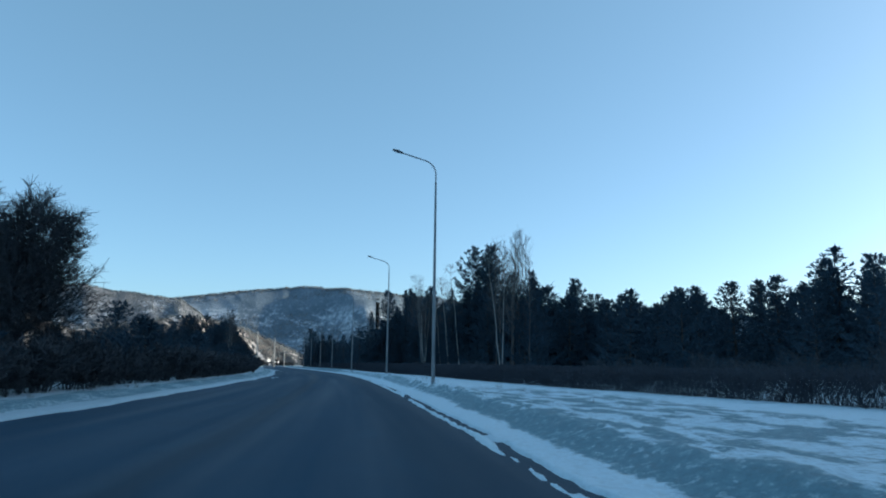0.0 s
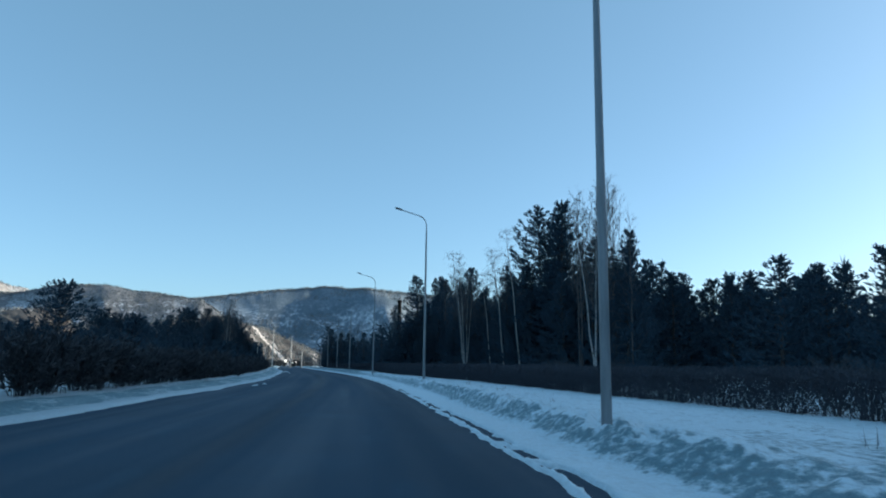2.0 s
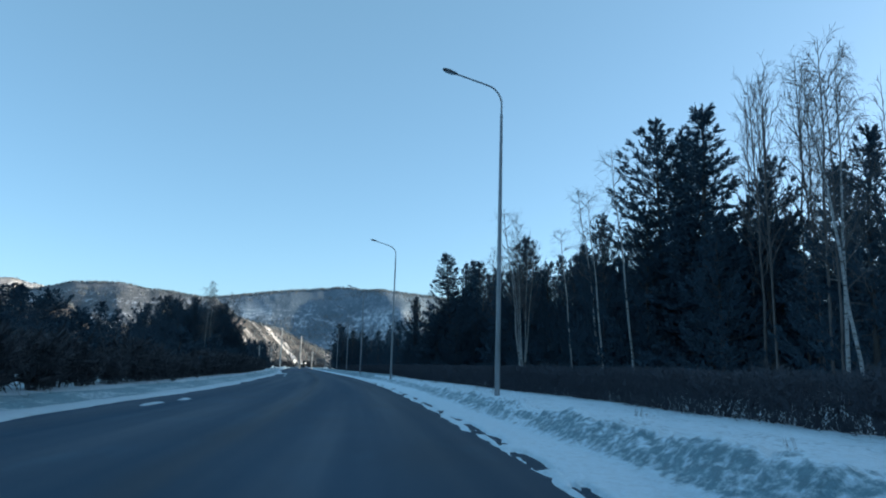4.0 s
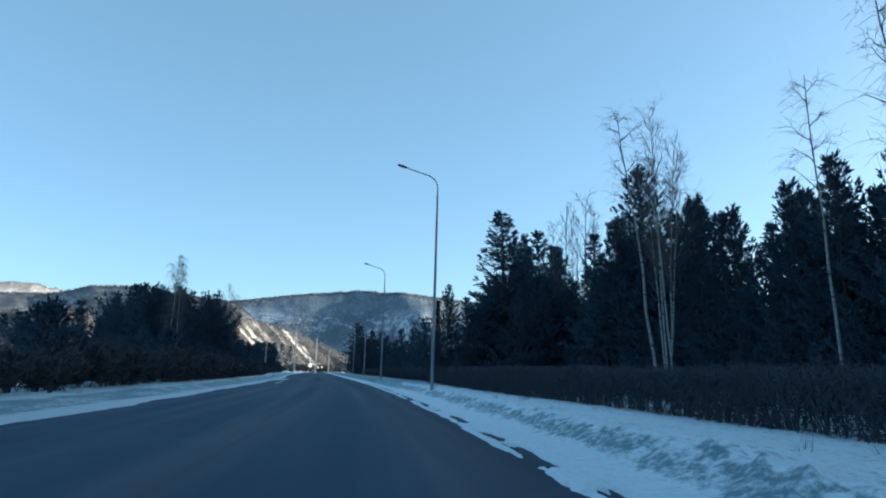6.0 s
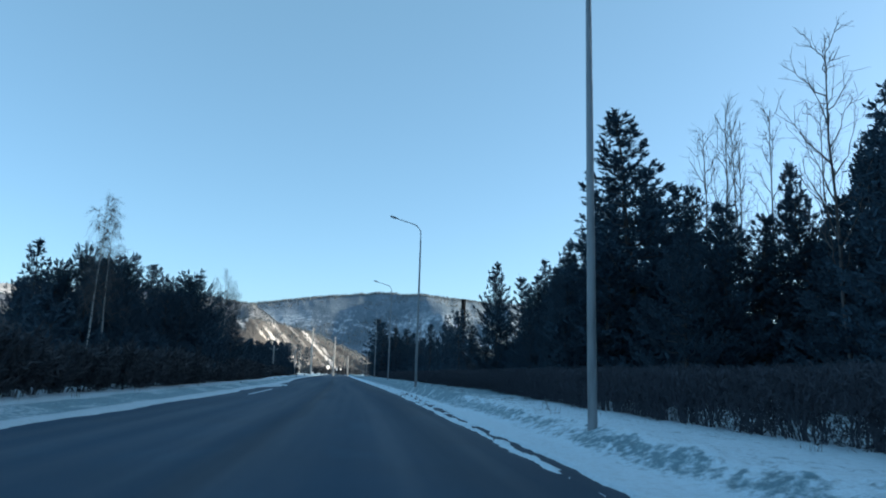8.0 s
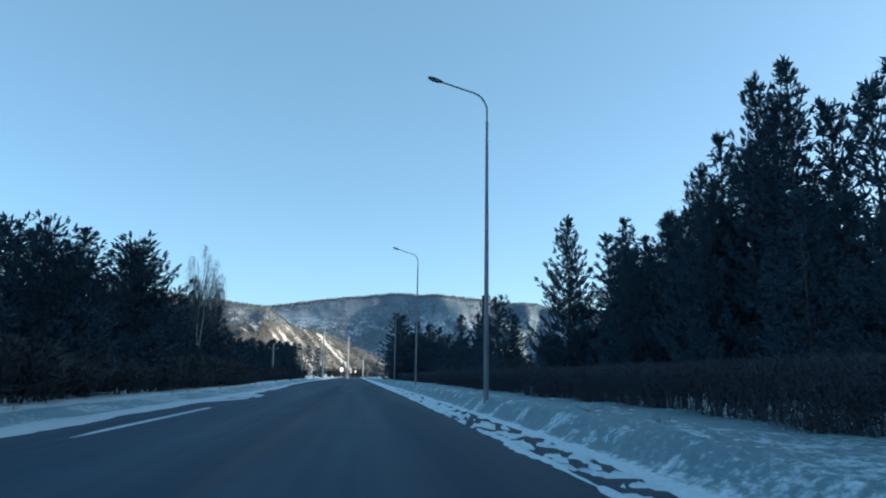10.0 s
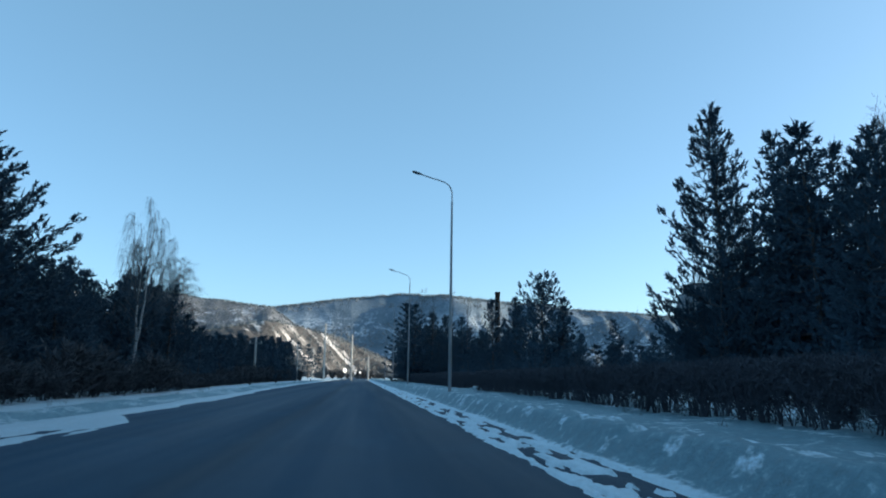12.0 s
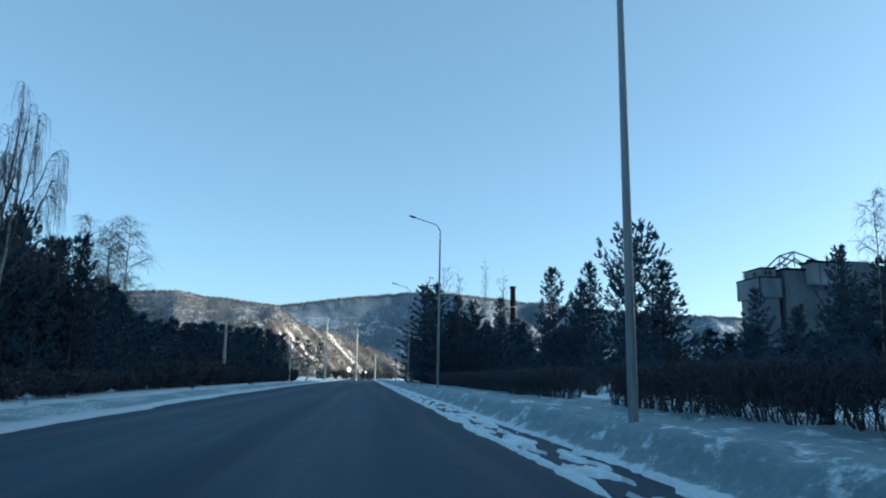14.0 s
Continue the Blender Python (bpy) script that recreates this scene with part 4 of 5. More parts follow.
def plant(kind, x, y, top, turn=None, fat=1.0, variant=None):
    """Set a tree of the kind at (x, y), its tip top metres above the road."""
    if kind in ("pine_full", "pine_tall", "pine_round", "spruce") and (y > 190 or x > (22.5 if 140 < y < 160 else 18.5) or x < -24):
        kind += "_mid"
    if x < -8 and kind.startswith(("pine", "spruce")):
        top = min(top, dip(x, y))
    v = TREES[kind][variant if variant is not None else tree_rng.randrange(len(TREES[kind]))]
    z = 0.25 if abs(x) < 60 else -0.1
    s = (top - z) / HEIGHT[id(v)]
    turn = (tree_rng.uniform(140, 215) if kind == "birch_slim" else tree_rng.uniform(0, 360)) if turn is None else turn
    if glade(x, y, top) and kind.startswith(("pine", "spruce")):
        return None
    if kind.endswith("_back"):
        deep.append((v, pose(x, y, z, 0, 0, turn) @ Matrix.Diagonal((s * fat, s * fat, s, 1))))
        return None
    m = pose(x, y, z, 0, 0, turn) @ Matrix.Diagonal((s * fat, s * fat, s, 1))
    if id(v) in used:
        ob = copy_thing(v, m @ Matrix.Diagonal([1 / k for k in v.scale] + [1]))
    else:
        used.add(id(v))
        v.matrix_basis = m
        ob = v
    tagged(ob, group=GROUP[kind[:4]])
    return ob


# right of the road
for kind, x, y, top, fat in [
    ("spruce", 16.1, 77.0, 15.8, 1.15), ("pine_full", 17.8, 76.0, 10.6, 1.0), ("pine_tall", 15.6, 80.5, 16.0, 1.05), ("pine_full", 17.3, 80.3, 15.6, 1.0), ("pine_full", 19.4, 77.0, 9.6, 0.9), ("pine_tall", 17.4, 74.0, 12.0, 1.0),
    ("pine_full", 14.9, 74.0, 9.0, 1.0), ("pine_full", 14.2, 80.0, 10.5, 1.0), ("birch_plain", 13.2, 64.8, 13.0, 0.7), ("birch_slim", 12.6, 63.3, 12.0, 1.0), ("aspen", 15.0, 67.0, 13.4, 0.8), ("aspen", 16.5, 66.0, 13.0, 0.8),
    ("birch_slim", 12.6, 86.4, 10.5, 1.0), ("birch_slim", 12.8, 82.5, 12.5, 1.0), ("birch_slim", 12.2, 81.0, 11.5, 1.0), ("birch_slim", 13.0, 79.0, 13.5, 1.0),
    ("pine_full", 12.9, 82.6, 10.9, 0.7), ("birch_multi", 12.9, 97.3, 13.9, 0.95), ("pine_full", 16.0, 105.6, 13.8, 1.0), ("pine_full", 16.0, 99.8, 10.6, 0.9), ("pine_full", 16.0, 96.7, 9.4, 0.9), ("pine_full", 16.0, 92.5, 9.5, 0.9), ("pine_full", 16.0, 90.2, 9.7, 0.9), ("pine_full", 16.2, 109.0, 11.8, 0.9), ("pine_full", 16.2, 102.5, 10.2, 0.9), ("birch_slim", 13.4, 99.0, 15.0, 1.1), ("birch_slim", 12.3, 95.6, 11.0, 0.9), 
    ("pine_full", 14.4, 105.5, 10.5, 0.9), ("spruce", 12.7, 123.2, 14.9, 1.25), ("spruce", 10.9, 122.4, 8.0, 1.5), ("spruce", 14.6, 122.6, 9.5, 1.3), ("pine_full", 15.2, 121.5, 8.0, 1.0), ("spruce", 19.6, 135.5, 16.3, 0.9),
    ("spruce", 19.7, 132.0, 14.2, 0.8), ("spruce", 19.0, 128.5, 13.0, 0.8), ("aspen", 15.3, 112.4, 14.0, 1.1), ("aspen", 16.3, 123.0, 14.6, 0.9), ("aspen", 17.4, 123.0, 16.0, 0.8), ("aspen", 18.3, 123.4, 15.9, 0.8), ("aspen", 20.0, 123.0, 16.6, 0.9), ("aspen", 19.1, 124.2, 15.2, 0.8), ("aspen", 23.2, 123.0, 16.4, 0.9),
    ("pine_full", 28.8, 122.9, 17.0, 0.6), ("pine_full", 32.0, 138.0, 18.5, 0.55),
    ("pine_full", 20.5, 148.1, 17.8, 0.62), ("spruce", 21.0, 146.3, 18.0, 0.8), ("pine_full", 19.0, 152.0, 14.0, 0.75), ("spruce", 23.8, 157.8, 18.6, 0.7),
    ("pine_full", 15.9, 167.8, 14.4, 0.8), ("pine_full", 14.6, 167.2, 4.6, 1.1), ("pine_full", 17.4, 168.4, 5.2, 1.0), ("pine_full", 18.8, 171.0, 5.4, 1.1), ("pine_full", 20.4, 174.5, 5.6, 1.1), ("spruce", 21.4, 171.2, 13.7, 0.85), ("spruce", 23.0, 169.6, 13.4, 0.9), ("pine_full", 22.2, 166.4, 12.0, 0.8), ("pine_full", 23.6, 165.0, 14.0, 0.8), ("pine_full", 20.2, 170.2, 8.8, 0.8), ("pine_full", 22.4, 172.6, 10.2, 0.9), ("pine_full", 24.8, 171.5, 11.4, 0.9), ("pine_full", 26.4, 168.0, 12.0, 0.9), ("pine_full", 25.0, 166.0, 10.0, 1.0), ("spruce", 24.0, 175.5, 16.6, 0.7),
    ("aspen", 24.0, 163.0, 17.0, 0.9), ("pine_round", 19.3, 211.6, 12.9, 0.9), ("pine_full", 21.5, 212.6, 10.4, 1.2), ("pine_full", 17.1, 216.0, 10.6, 0.75), ("pine_full", 15.4, 220.0, 10.8, 0.8), ("spruce", 22.0, 214.0, 8.5, 0.8),
    ("pine_full", 19.5, 226.0, 10.6, 0.9), ("spruce", 8.3, 263.0, 14.8, 1.3), ("spruce", 8.0, 247.5, 12.9, 1.3), ("aspen", 9.5, 255.0, 16.4, 1.2), ("aspen", 8.0, 258.0, 15.6, 1.2), ("aspen", 11.2, 250.0, 15.0, 1.1), ("aspen", 16.5, 247.0, 14.6, 1.2),
    ("pine_full", 11.5, 252.0, 12.0, 1.0), ("pine_full", 15.0, 262.0, 12.5, 1.0), ("aspen", 13.5, 243.0, 15.5, 0.8), ("spruce", 14.0, 236.0, 10.0, 1.0),
    ("pine_full", 26.4, 63.6, 9.4, 1.25), ("pine_full", 26.8, 55.0, 8.7, 1.2), ("pine_full", 28.6, 55.0, 9.0, 1.2), ("pine_full", 32.2, 55.0, 9.5, 1.25), ("pine_full", 28.6, 61.6, 7.8, 1.3), ("pine_full", 22.2, 80.0, 10.0, 0.9), ("spruce", 39.0, 50.0, 12.4, 1.25), ("pine_full", 47.0, 50.0, 13.0, 1.25), ("pine_full", 44.0, 57.0, 12.5, 1.25),
    ("spruce", 42.0, 46.0, 13.4, 1.25), ("pine_full", 36.0, 43.0, 10.5, 1.25), ("pine_full", 36.0, 54.0, 10.2, 1.25), ("birch_plain", 33.0, 205.0, 14.5, 0.8), ("pine_full", 49.0, 230.0, 16.0, 0.75), ("spruce", 62.0, 236.0, 11.0, 0.8),
    ("pine_full", 18.5, 150.0, 12.5, 0.85), ("pine_full", 22.5, 152.5, 15.5, 0.8), ("pine_full", 26.0, 150.0, 17.5, 0.8), ("pine_full", 24.0, 144.5, 16.5, 0.8),
    ("pine_full", 20.0, 157.5, 12.5, 0.9), ("pine_full", 17.8, 160.0, 10.5, 0.9), ("pine_full", 22.3, 163.0, 13.5, 0.85), ("pine_full", 21.5, 171.0, 11.5, 0.9),
    ("pine_full", 20.6, 117.0, 12.5, 0.85), ("pine_full", 23.5, 113.0, 14.0, 0.85), ("pine_full", 26.5, 116.5, 15.0, 0.85), ("pine_full", 18.0, 110.0, 10.0, 0.9),
    ("pine_full", 19.0, 96.0, 10.0, 0.9), ("pine_full", 16.8, 91.5, 9.2, 0.9), ("pine_full", 22.5, 100.0, 11.5, 0.9), ("pine_full", 16.5, 87.5, 9.5, 0.9), ("pine_full", 20.5, 90.0, 11.0, 0.9),
    ("pine_full", 10.5, 127.0, 6.5, 1.0), ("pine_full", 12.0, 117.0, 7.5, 1.0), ("spruce", 50.0, 240.0, 10.5, 0.8), ("pine_full", 55.5, 240.0, 13.0, 0.9), ("pine_full", 60.5, 243.0, 13.6, 0.9), ("pine_full", 66.0, 239.0, 12.6, 1.0), ("pine_full", 63.0, 234.0, 10.5, 1.1), ("pine_full", 58.0, 233.0, 9.6, 1.1),
    ("pine_full", 17.2, 67.8, 11.6, 0.9), ("pine_full", 19.6, 71.5, 11.2, 0.9), ("spruce", 30.0, 85.0, 12.4, 0.8), ("pine_full", 34.5, 88.0, 11.8, 0.9), ("pine_full", 42.2, 109.2, 16.8, 0.9), ("spruce", 48.0, 112.0, 14.8, 0.9), ("pine_full", 38.4, 101.0, 14.6, 0.9),
    ("pine_full", 14.2, 118.0, 8.8, 1.15), ("pine_full", 16.2, 118.4, 8.6, 1.2), ("pine_full", 18.0, 118.0, 9.7, 1.2), ("pine_full", 16.6, 112.4, 9.2, 1.15), ("pine_full", 21.2, 118.0, 11.3, 1.1), ("pine_full", 18.4, 113.0, 10.2, 1.1), ("pine_full", 33.6, 205.0, 9.8, 1.1), ("spruce", 24.8, 205.0, 7.4, 1.0), ("aspen", 35.9, 205.5, 14.8, 1.0), ("pine_full", 39.2, 205.5, 16.2, 0.75), ("pine_full", 37.2, 204.5, 13.6, 0.75), ("pine_full", 36.0, 203.0, 8.5, 1.2), ("pine_full", 42.0, 206.5, 15.0, 0.9), ("aspen", 27.5, 206.0, 8.6, 0.9), ("pine_round", 30.6, 205.0, 6.2, 1.1), ("pine_round", 34.6, 204.4, 8.6, 1.1), ("pine_full", 22.2, 149.6, 17.2, 0.8), ("pine_full", 21.4, 150.8, 15.0, 0.9),
]:
    plant(kind, x, y, top, fat=fat)
for x, y, top in [(14.2, 69.5, 15.2), (15.6, 68.2, 15.8), (15.4, 71.8, 15.5), (17.2, 70.5, 16.2), (18.6, 72.5, 17.0), (17.0, 74.5, 15.8), (18.4, 75.5, 17.5), (19.6, 77.0, 18.5), (18.9, 73.5, 16.5), (19.6, 86.0, 17.8), (21.0, 86.5, 18.8), (22.4, 86.0, 18.2), (22.6, 165.5, 13.8), (24.0, 167.0, 14.8), (25.2, 168.5, 15.6), (27.5, 160.0, 18.0), (25.5, 158.5, 17.4)]:
    plant("aspen", x, y, top, fat=0.85)
# left of the road
for kind, x, y, top, fat in [
    ("willow", -18.9, 29.0, 8.0, 1.08), ("pine_round", -21.5, 30.5, 6.2, 0.81), ("pine_round", -26.5, 90.5, 8.8, 1.35), ("pine_round", -29.0, 95.0, 5.4, 1.17), ("pine_round", -23.5, 104.0, 6.8, 1.26), ("pine_round", -23.6, 92.0, 6.4, 1.26), ("pine_round", -23.4, 96.5, 6.3, 1.17), ("pine_round", -29.6, 91.5, 5.2, 1.17), ("pine_round", -31.4, 84.0, 4.6, 1.08),
    ("birch_plain", -15.5, 134.0, 11.4, 0.8), ("birch_plain", -14.9, 134.6, 10.8, 0.7), ("pine_round", -20.6, 137.0, 6.6, 0.78), ("pine_round", -18.8, 137.0, 7.8, 0.84), ("pine_round", -17.0, 137.4, 8.9, 0.78), ("pine_round", -14.9, 138.0, 8.5, 0.78), ("pine_round", -15.0, 149.0, 8.6, 0.84), ("pine_round", -13.6, 148.0, 7.2, 0.78), ("pine_round", -12.6, 149.0, 6.0, 0.71), ("pine_round", -21.8, 142.0, 7.6, 0.78), ("pine_round", -16.6, 143.0, 8.8, 0.84), ("pine_round", -18.5, 144.5, 9.2, 0.78), ("pine_round", -25.0, 167.0, 12.5, 0.95),
    ("pine_round", -26.8, 168.2, 12.3, 0.95), ("pine_tall", -22.4, 172.4, 12.8, 1.35), ("pine_round", -17.9, 170.1, 12.1, 1.17), ("pine_round", -17.3, 172.5, 11.4, 1.08), ("pine_round", -22.9, 185.0, 9.5, 1.08), ("pine_round", -21.1, 185.5, 8.8, 1.08), ("pine_round", -19.3, 185.0, 8.5, 1.12), ("pine_round", -24.1, 209.0, 10.3, 1.08), ("pine_round", -22.1, 209.0, 8.6, 1.08), ("pine_round", -20.0, 171.0, 7.0, 0.99), ("pine_tall", -25.0, 171.0, 12.0, 1.2), ("pine_round", -28.3, 163.2, 10.6, 0.99),
    ("birch_weep", -19.3, 200.5, 16.5, 1.0), ("pine_round", -21.0, 206.0, 11.3, 0.81), ("birch_plain", -23.8, 234.5, 16.9, 1.25), ("birch_plain", -24.0, 225.5, 15.0, 1.2), ("birch_plain", -22.6, 224.0, 13.4, 1.2),
    ("pine_full", -29.8, 212.6, 13.3, 0.9), ("birch_plain", -21.5, 222.0, 14.0, 1.1),
]:
    plant(kind, x, y, top, 6 if kind == "birch_weep" else None, fat=fat)

# the woods behind them, row on row
fill = random.Random(17)


def wood(n, xs, ys, tops, kinds, clear=2.2, bound=None, cap=None, fat=(0.85, 1.15)):
    made = []
    for _ in range(n * 6):
        if len(made) >= n:
            break
        x, y = fill.uniform(*xs), fill.uniform(*ys)
        if bound and not bound(x, y):
            continue
        if any((x - a) ** 2 + (y - b) ** 2 < clear**2 for a, b in made):
            continue
        made.append((x, y))
        plant(fill.choice(kinds), x, y, min(fill.uniform(*tops), cap(x, y) * fill.uniform(0.85, 1.0) if cap else 99), fat=fill.uniform(*fat))


def low_first(x, y):
    """The uneven top line of the wood beside the road's first bend."""
    az = math.degrees(math.atan2(x + 8.8, max(1.0, y - 5.3)))
    rise = np.interp(az, [20.2, 22, 23.4, 26.1, 26.9, 28.1, 31.1, 32.5, 34.5, 36.3, 38.0, 39.1, 41.5, 42.1, 42.9, 43.5, 44.3, 45.3, 46.5, 60],
                     [0.132, 0.119, 0.138, 0.133, 0.095, 0.109, 0.115, 0.082, 0.122, 0.123, 0.080, 0.129, 0.147, 0.118, 0.139, 0.117, 0.140, 0.132, 0.158, 0.16])
    return 1.2 + float(rise) * math.hypot(x + 8.8, y - 5.3)


P, S, T_, PB, SB = "pine_full_mid", "spruce_mid", "pine_tall_mid", "pine_back", "spruce_back"
wood(22, (22, 46), (44, 92), (9.4, 13.0), [P, P, P, S], 2.6, lambda x, y: x > 20 + 0.25 * (92 - y), low_first, (1.0, 1.3))
wood(60, (28, 80), (34, 130), (10.5, 16.0), [PB, PB, SB], 2.4, lambda x, y: x > 26 + 0.25 * (92 - y), low_first, (1.0, 1.3))
wood(12, (13.5, 26), (84, 116), (8.0, 11.0), [P, P, S], 2.4)
wood(10, (18, 28), (74, 92), (8.5, 10.8), [P, T_, P], 2.4)
def low(x, y):
    return 1.2 + 0.21 * math.hypot(x, y - 88)


wood(16, (14, 26), (106, 142), (8.5, 11.5), [P, P, S], 2.2, None, low)
wood(26, (24, 60), (98, 142), (9.0, 13.0), [PB, PB, SB], 2.4, None, low)
wood(18, (20, 50), (78, 98), (8.0, 12.0), [PB, PB, SB], 2.4)
wood(22, (21, 60), (142, 182), (10.0, 13.0), [PB, PB, SB], 2.6)
wood(12, (17, 30), (142, 178), (10.0, 13.5), [P, P, S, T_], 2.6, lambda x, y: x > 17 + max(0, y - 160) * 0.25)
wood(40, (14, 75), (192, 236), (4.5, 7.0), [PB, SB], 2.4, None, lambda x, y: 1.2 + 0.07 * math.hypot(x, y - 163))
wood(84, (11.5, 70), (184, 232), (3.0, 7.0), [PB, SB, PB], 1.7, None, lambda x, y: 1.2 + (0.082 if x < 0.45 * (y - 163) else 0.082) * math.hypot(x, y - 163), (1.5, 2.0))
wood(44, (36, 110), (232, 284), (7.0, 11.0), [PB, SB], 2.6)
wood(16, (8.0, 24), (238, 266), (7.0, 11.0), [P, S, P], 2.2, None, None, (1.1, 1.5))
wood(26, (8, 34), (262, 380), (7.0, 11.5), [PB, SB], 2.8)
def low_near(x, y):
    """Young low trees along the first stretch, taller ones only in clumps."""
    near = 1.2 + 0.049 * math.hypot(x + 8, y - 11)
    return min(near, 1.2 + 0.075 * math.hypot(x + 1.6, y - 80)) if y > 93 else near


wood(36, (-50, -18), (26, 86), (3.6, 5.8), [PB, PB, SB], 2.4, lambda x, y: x < left_edge(y) - 5.0, low_near)
wood(14, (-30, -15), (60, 130), (4.5, 7.0), [P, P, P], 2.4, lambda x, y: left_edge(y) - 14 < x < left_edge(y) - 5, low_near)
wood(34, (-50, -16), (80, 140), (5.0, 7.6), [PB, PB, PB], 2.4, lambda x, y: x < left_edge(y) - 9, low_near)
wood(14, (-27, -16), (130, 176), (6.0, 9.0), [P, P, S], 2.4, lambda x, y: x < -18.5 or y > 140, lambda x, y: low_near(x, y) if y < 160 and x < -20 else 99)
wood(32, (-50, -20), (130, 190), (6.5, 10.0), [PB, PB, SB], 2.6, None, lambda x, y: low_near(x, y) if y < 160 else 99)
def low_left(x, y):
    """The wood's height falls towards the far end of the road."""
    az = math.degrees(math.atan2(x, max(1.0, y - 163)))
    return 1.2 + float(np.interp(az, [-27, -22.3, -21.3, -19, -17, -6], [0.21, 0.20, 0.165, 0.12, 0.080, 0.066])) * math.hypot(x, y - 163)


wood(26, (-34, -17), (186, 214), (8.0, 12.0), [P, P, S], 2.0, lambda x, y: x < -19.5 or y > 205, low_left)
wood(60, (-24, -13), (206, 300), (5.0, 12.0), [P, PB, PB, SB], 2.0, lambda x, y: x < left_edge(y) - 5.5, low_left)
wood(36, (-50, -24), (180, 250), (7.0, 10.5), [PB, PB, SB], 2.6, None, low_left)
wood(70, (-60, -14), (226, 372), (6.0, 13.0), [PB, SB], 2.6, None, low_left)
wood(64, (8, 18), (12, 240), (1.5, 2.1), ["thicket"], 1.3, lambda x, y: hedge_x(y) + 1.8 < x < hedge_x(y) + 8)
wood(70, (-26, -10), (18, 300), (2.4, 4.4), ["pine_young"], 1.6, lambda x, y: left_edge(y) - 7.0 < x < left_edge(y) - 4.4)
# the dark undergrowth along the wood's edge, without a gap
y = 16.0
while y < 300.0:
    wide = float(np.interp(y, [16, 60, 100, 183, 199, 225, 300], [2.9, 2.9, 3.6, 3.6, 4.3, 4.9, 5.0]))
    opened = glade(-14.0, y, 2.0)
    plant("undergrowth", float(left_edge(y)) - wide - fill.uniform(0.0, 0.5), y, fill.uniform(1.0, 1.5) if opened else fill.uniform(1.5, 2.7), fat=fill.uniform(0.9, 1.15) * (1.5 if opened else 1))
    if opened:
        for x in (-21.6, -23.6):
            plant("undergrowth", x - fill.uniform(0.0, 1.0), y, fill.uniform(2.4, 3.4), fat=1.3)
    y += fill.uniform(1.2, 1.7)
wood(26, (-26, -10), (18, 300), (0.5, 0.9), ["thicket"], 1.0, lambda x, y: left_edge(y) - 3.2 < x < left_edge(y) - 1.9)
wood(20, (14, 46), (16, 66), (1.8, 3.2), ["thicket"], 1.8, lambda x, y: hedge_x(y) + 3 < x)
wood(24, (16, 60), (185, 280), (2.5, 4.5), ["thicket"], 2.0)
wood(22, (-20, 14), (432, 470), (3.0, 5.5), ["thicket", "undergrowth"], 1.6)
wood(3, (-14, -11.5), (372, 384), (1.2, 1.7), ["undergrowth"], 1.0)


def join_deep():
    """The trees deep in the woods, which nobody could count, as one mesh."""
    V, F, M, base = [], [], [], 0
    for v, m in deep:
        R = np.array(m)[:3, :3].T
        for p in v.children:
            if p.name.startswith("branching"):
                continue
            me = p.data
            co = np.empty(len(me.vertices) * 3, np.float32)
            me.vertices.foreach_get("co", co)
            me.calc_loop_triangles()
            tri = np.empty(len(me.loop_triangles) * 3, np.int32)
            me.loop_triangles.foreach_get("vertices", tri)
            V.append(co.reshape(-1, 3) @ R + np.array(m.translation))
            F.append(tri.reshape(-1, 3) + base)
            M.append(np.full(len(tri) // 3, 0 if p.name.startswith("trunk") else 1, np.int32))
            base += len(me.vertices)
    me = mesh_np("woodland", np.concatenate(V), np.concatenate(F), PINE_BARK)
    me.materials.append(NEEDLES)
    me.polygons.foreach_set("material_index", np.concatenate(M))
    tagged(new("woodland", me), "dense dark conifer wood behind the front trees", "forest", kind="stuff")
    for v in TREES["pine_back"] + TREES["spruce_back"]:
        for p in list(v.children):
            bpy.data.objects.remove(p)
        bpy.data.objects.remove(v)


join_deep()


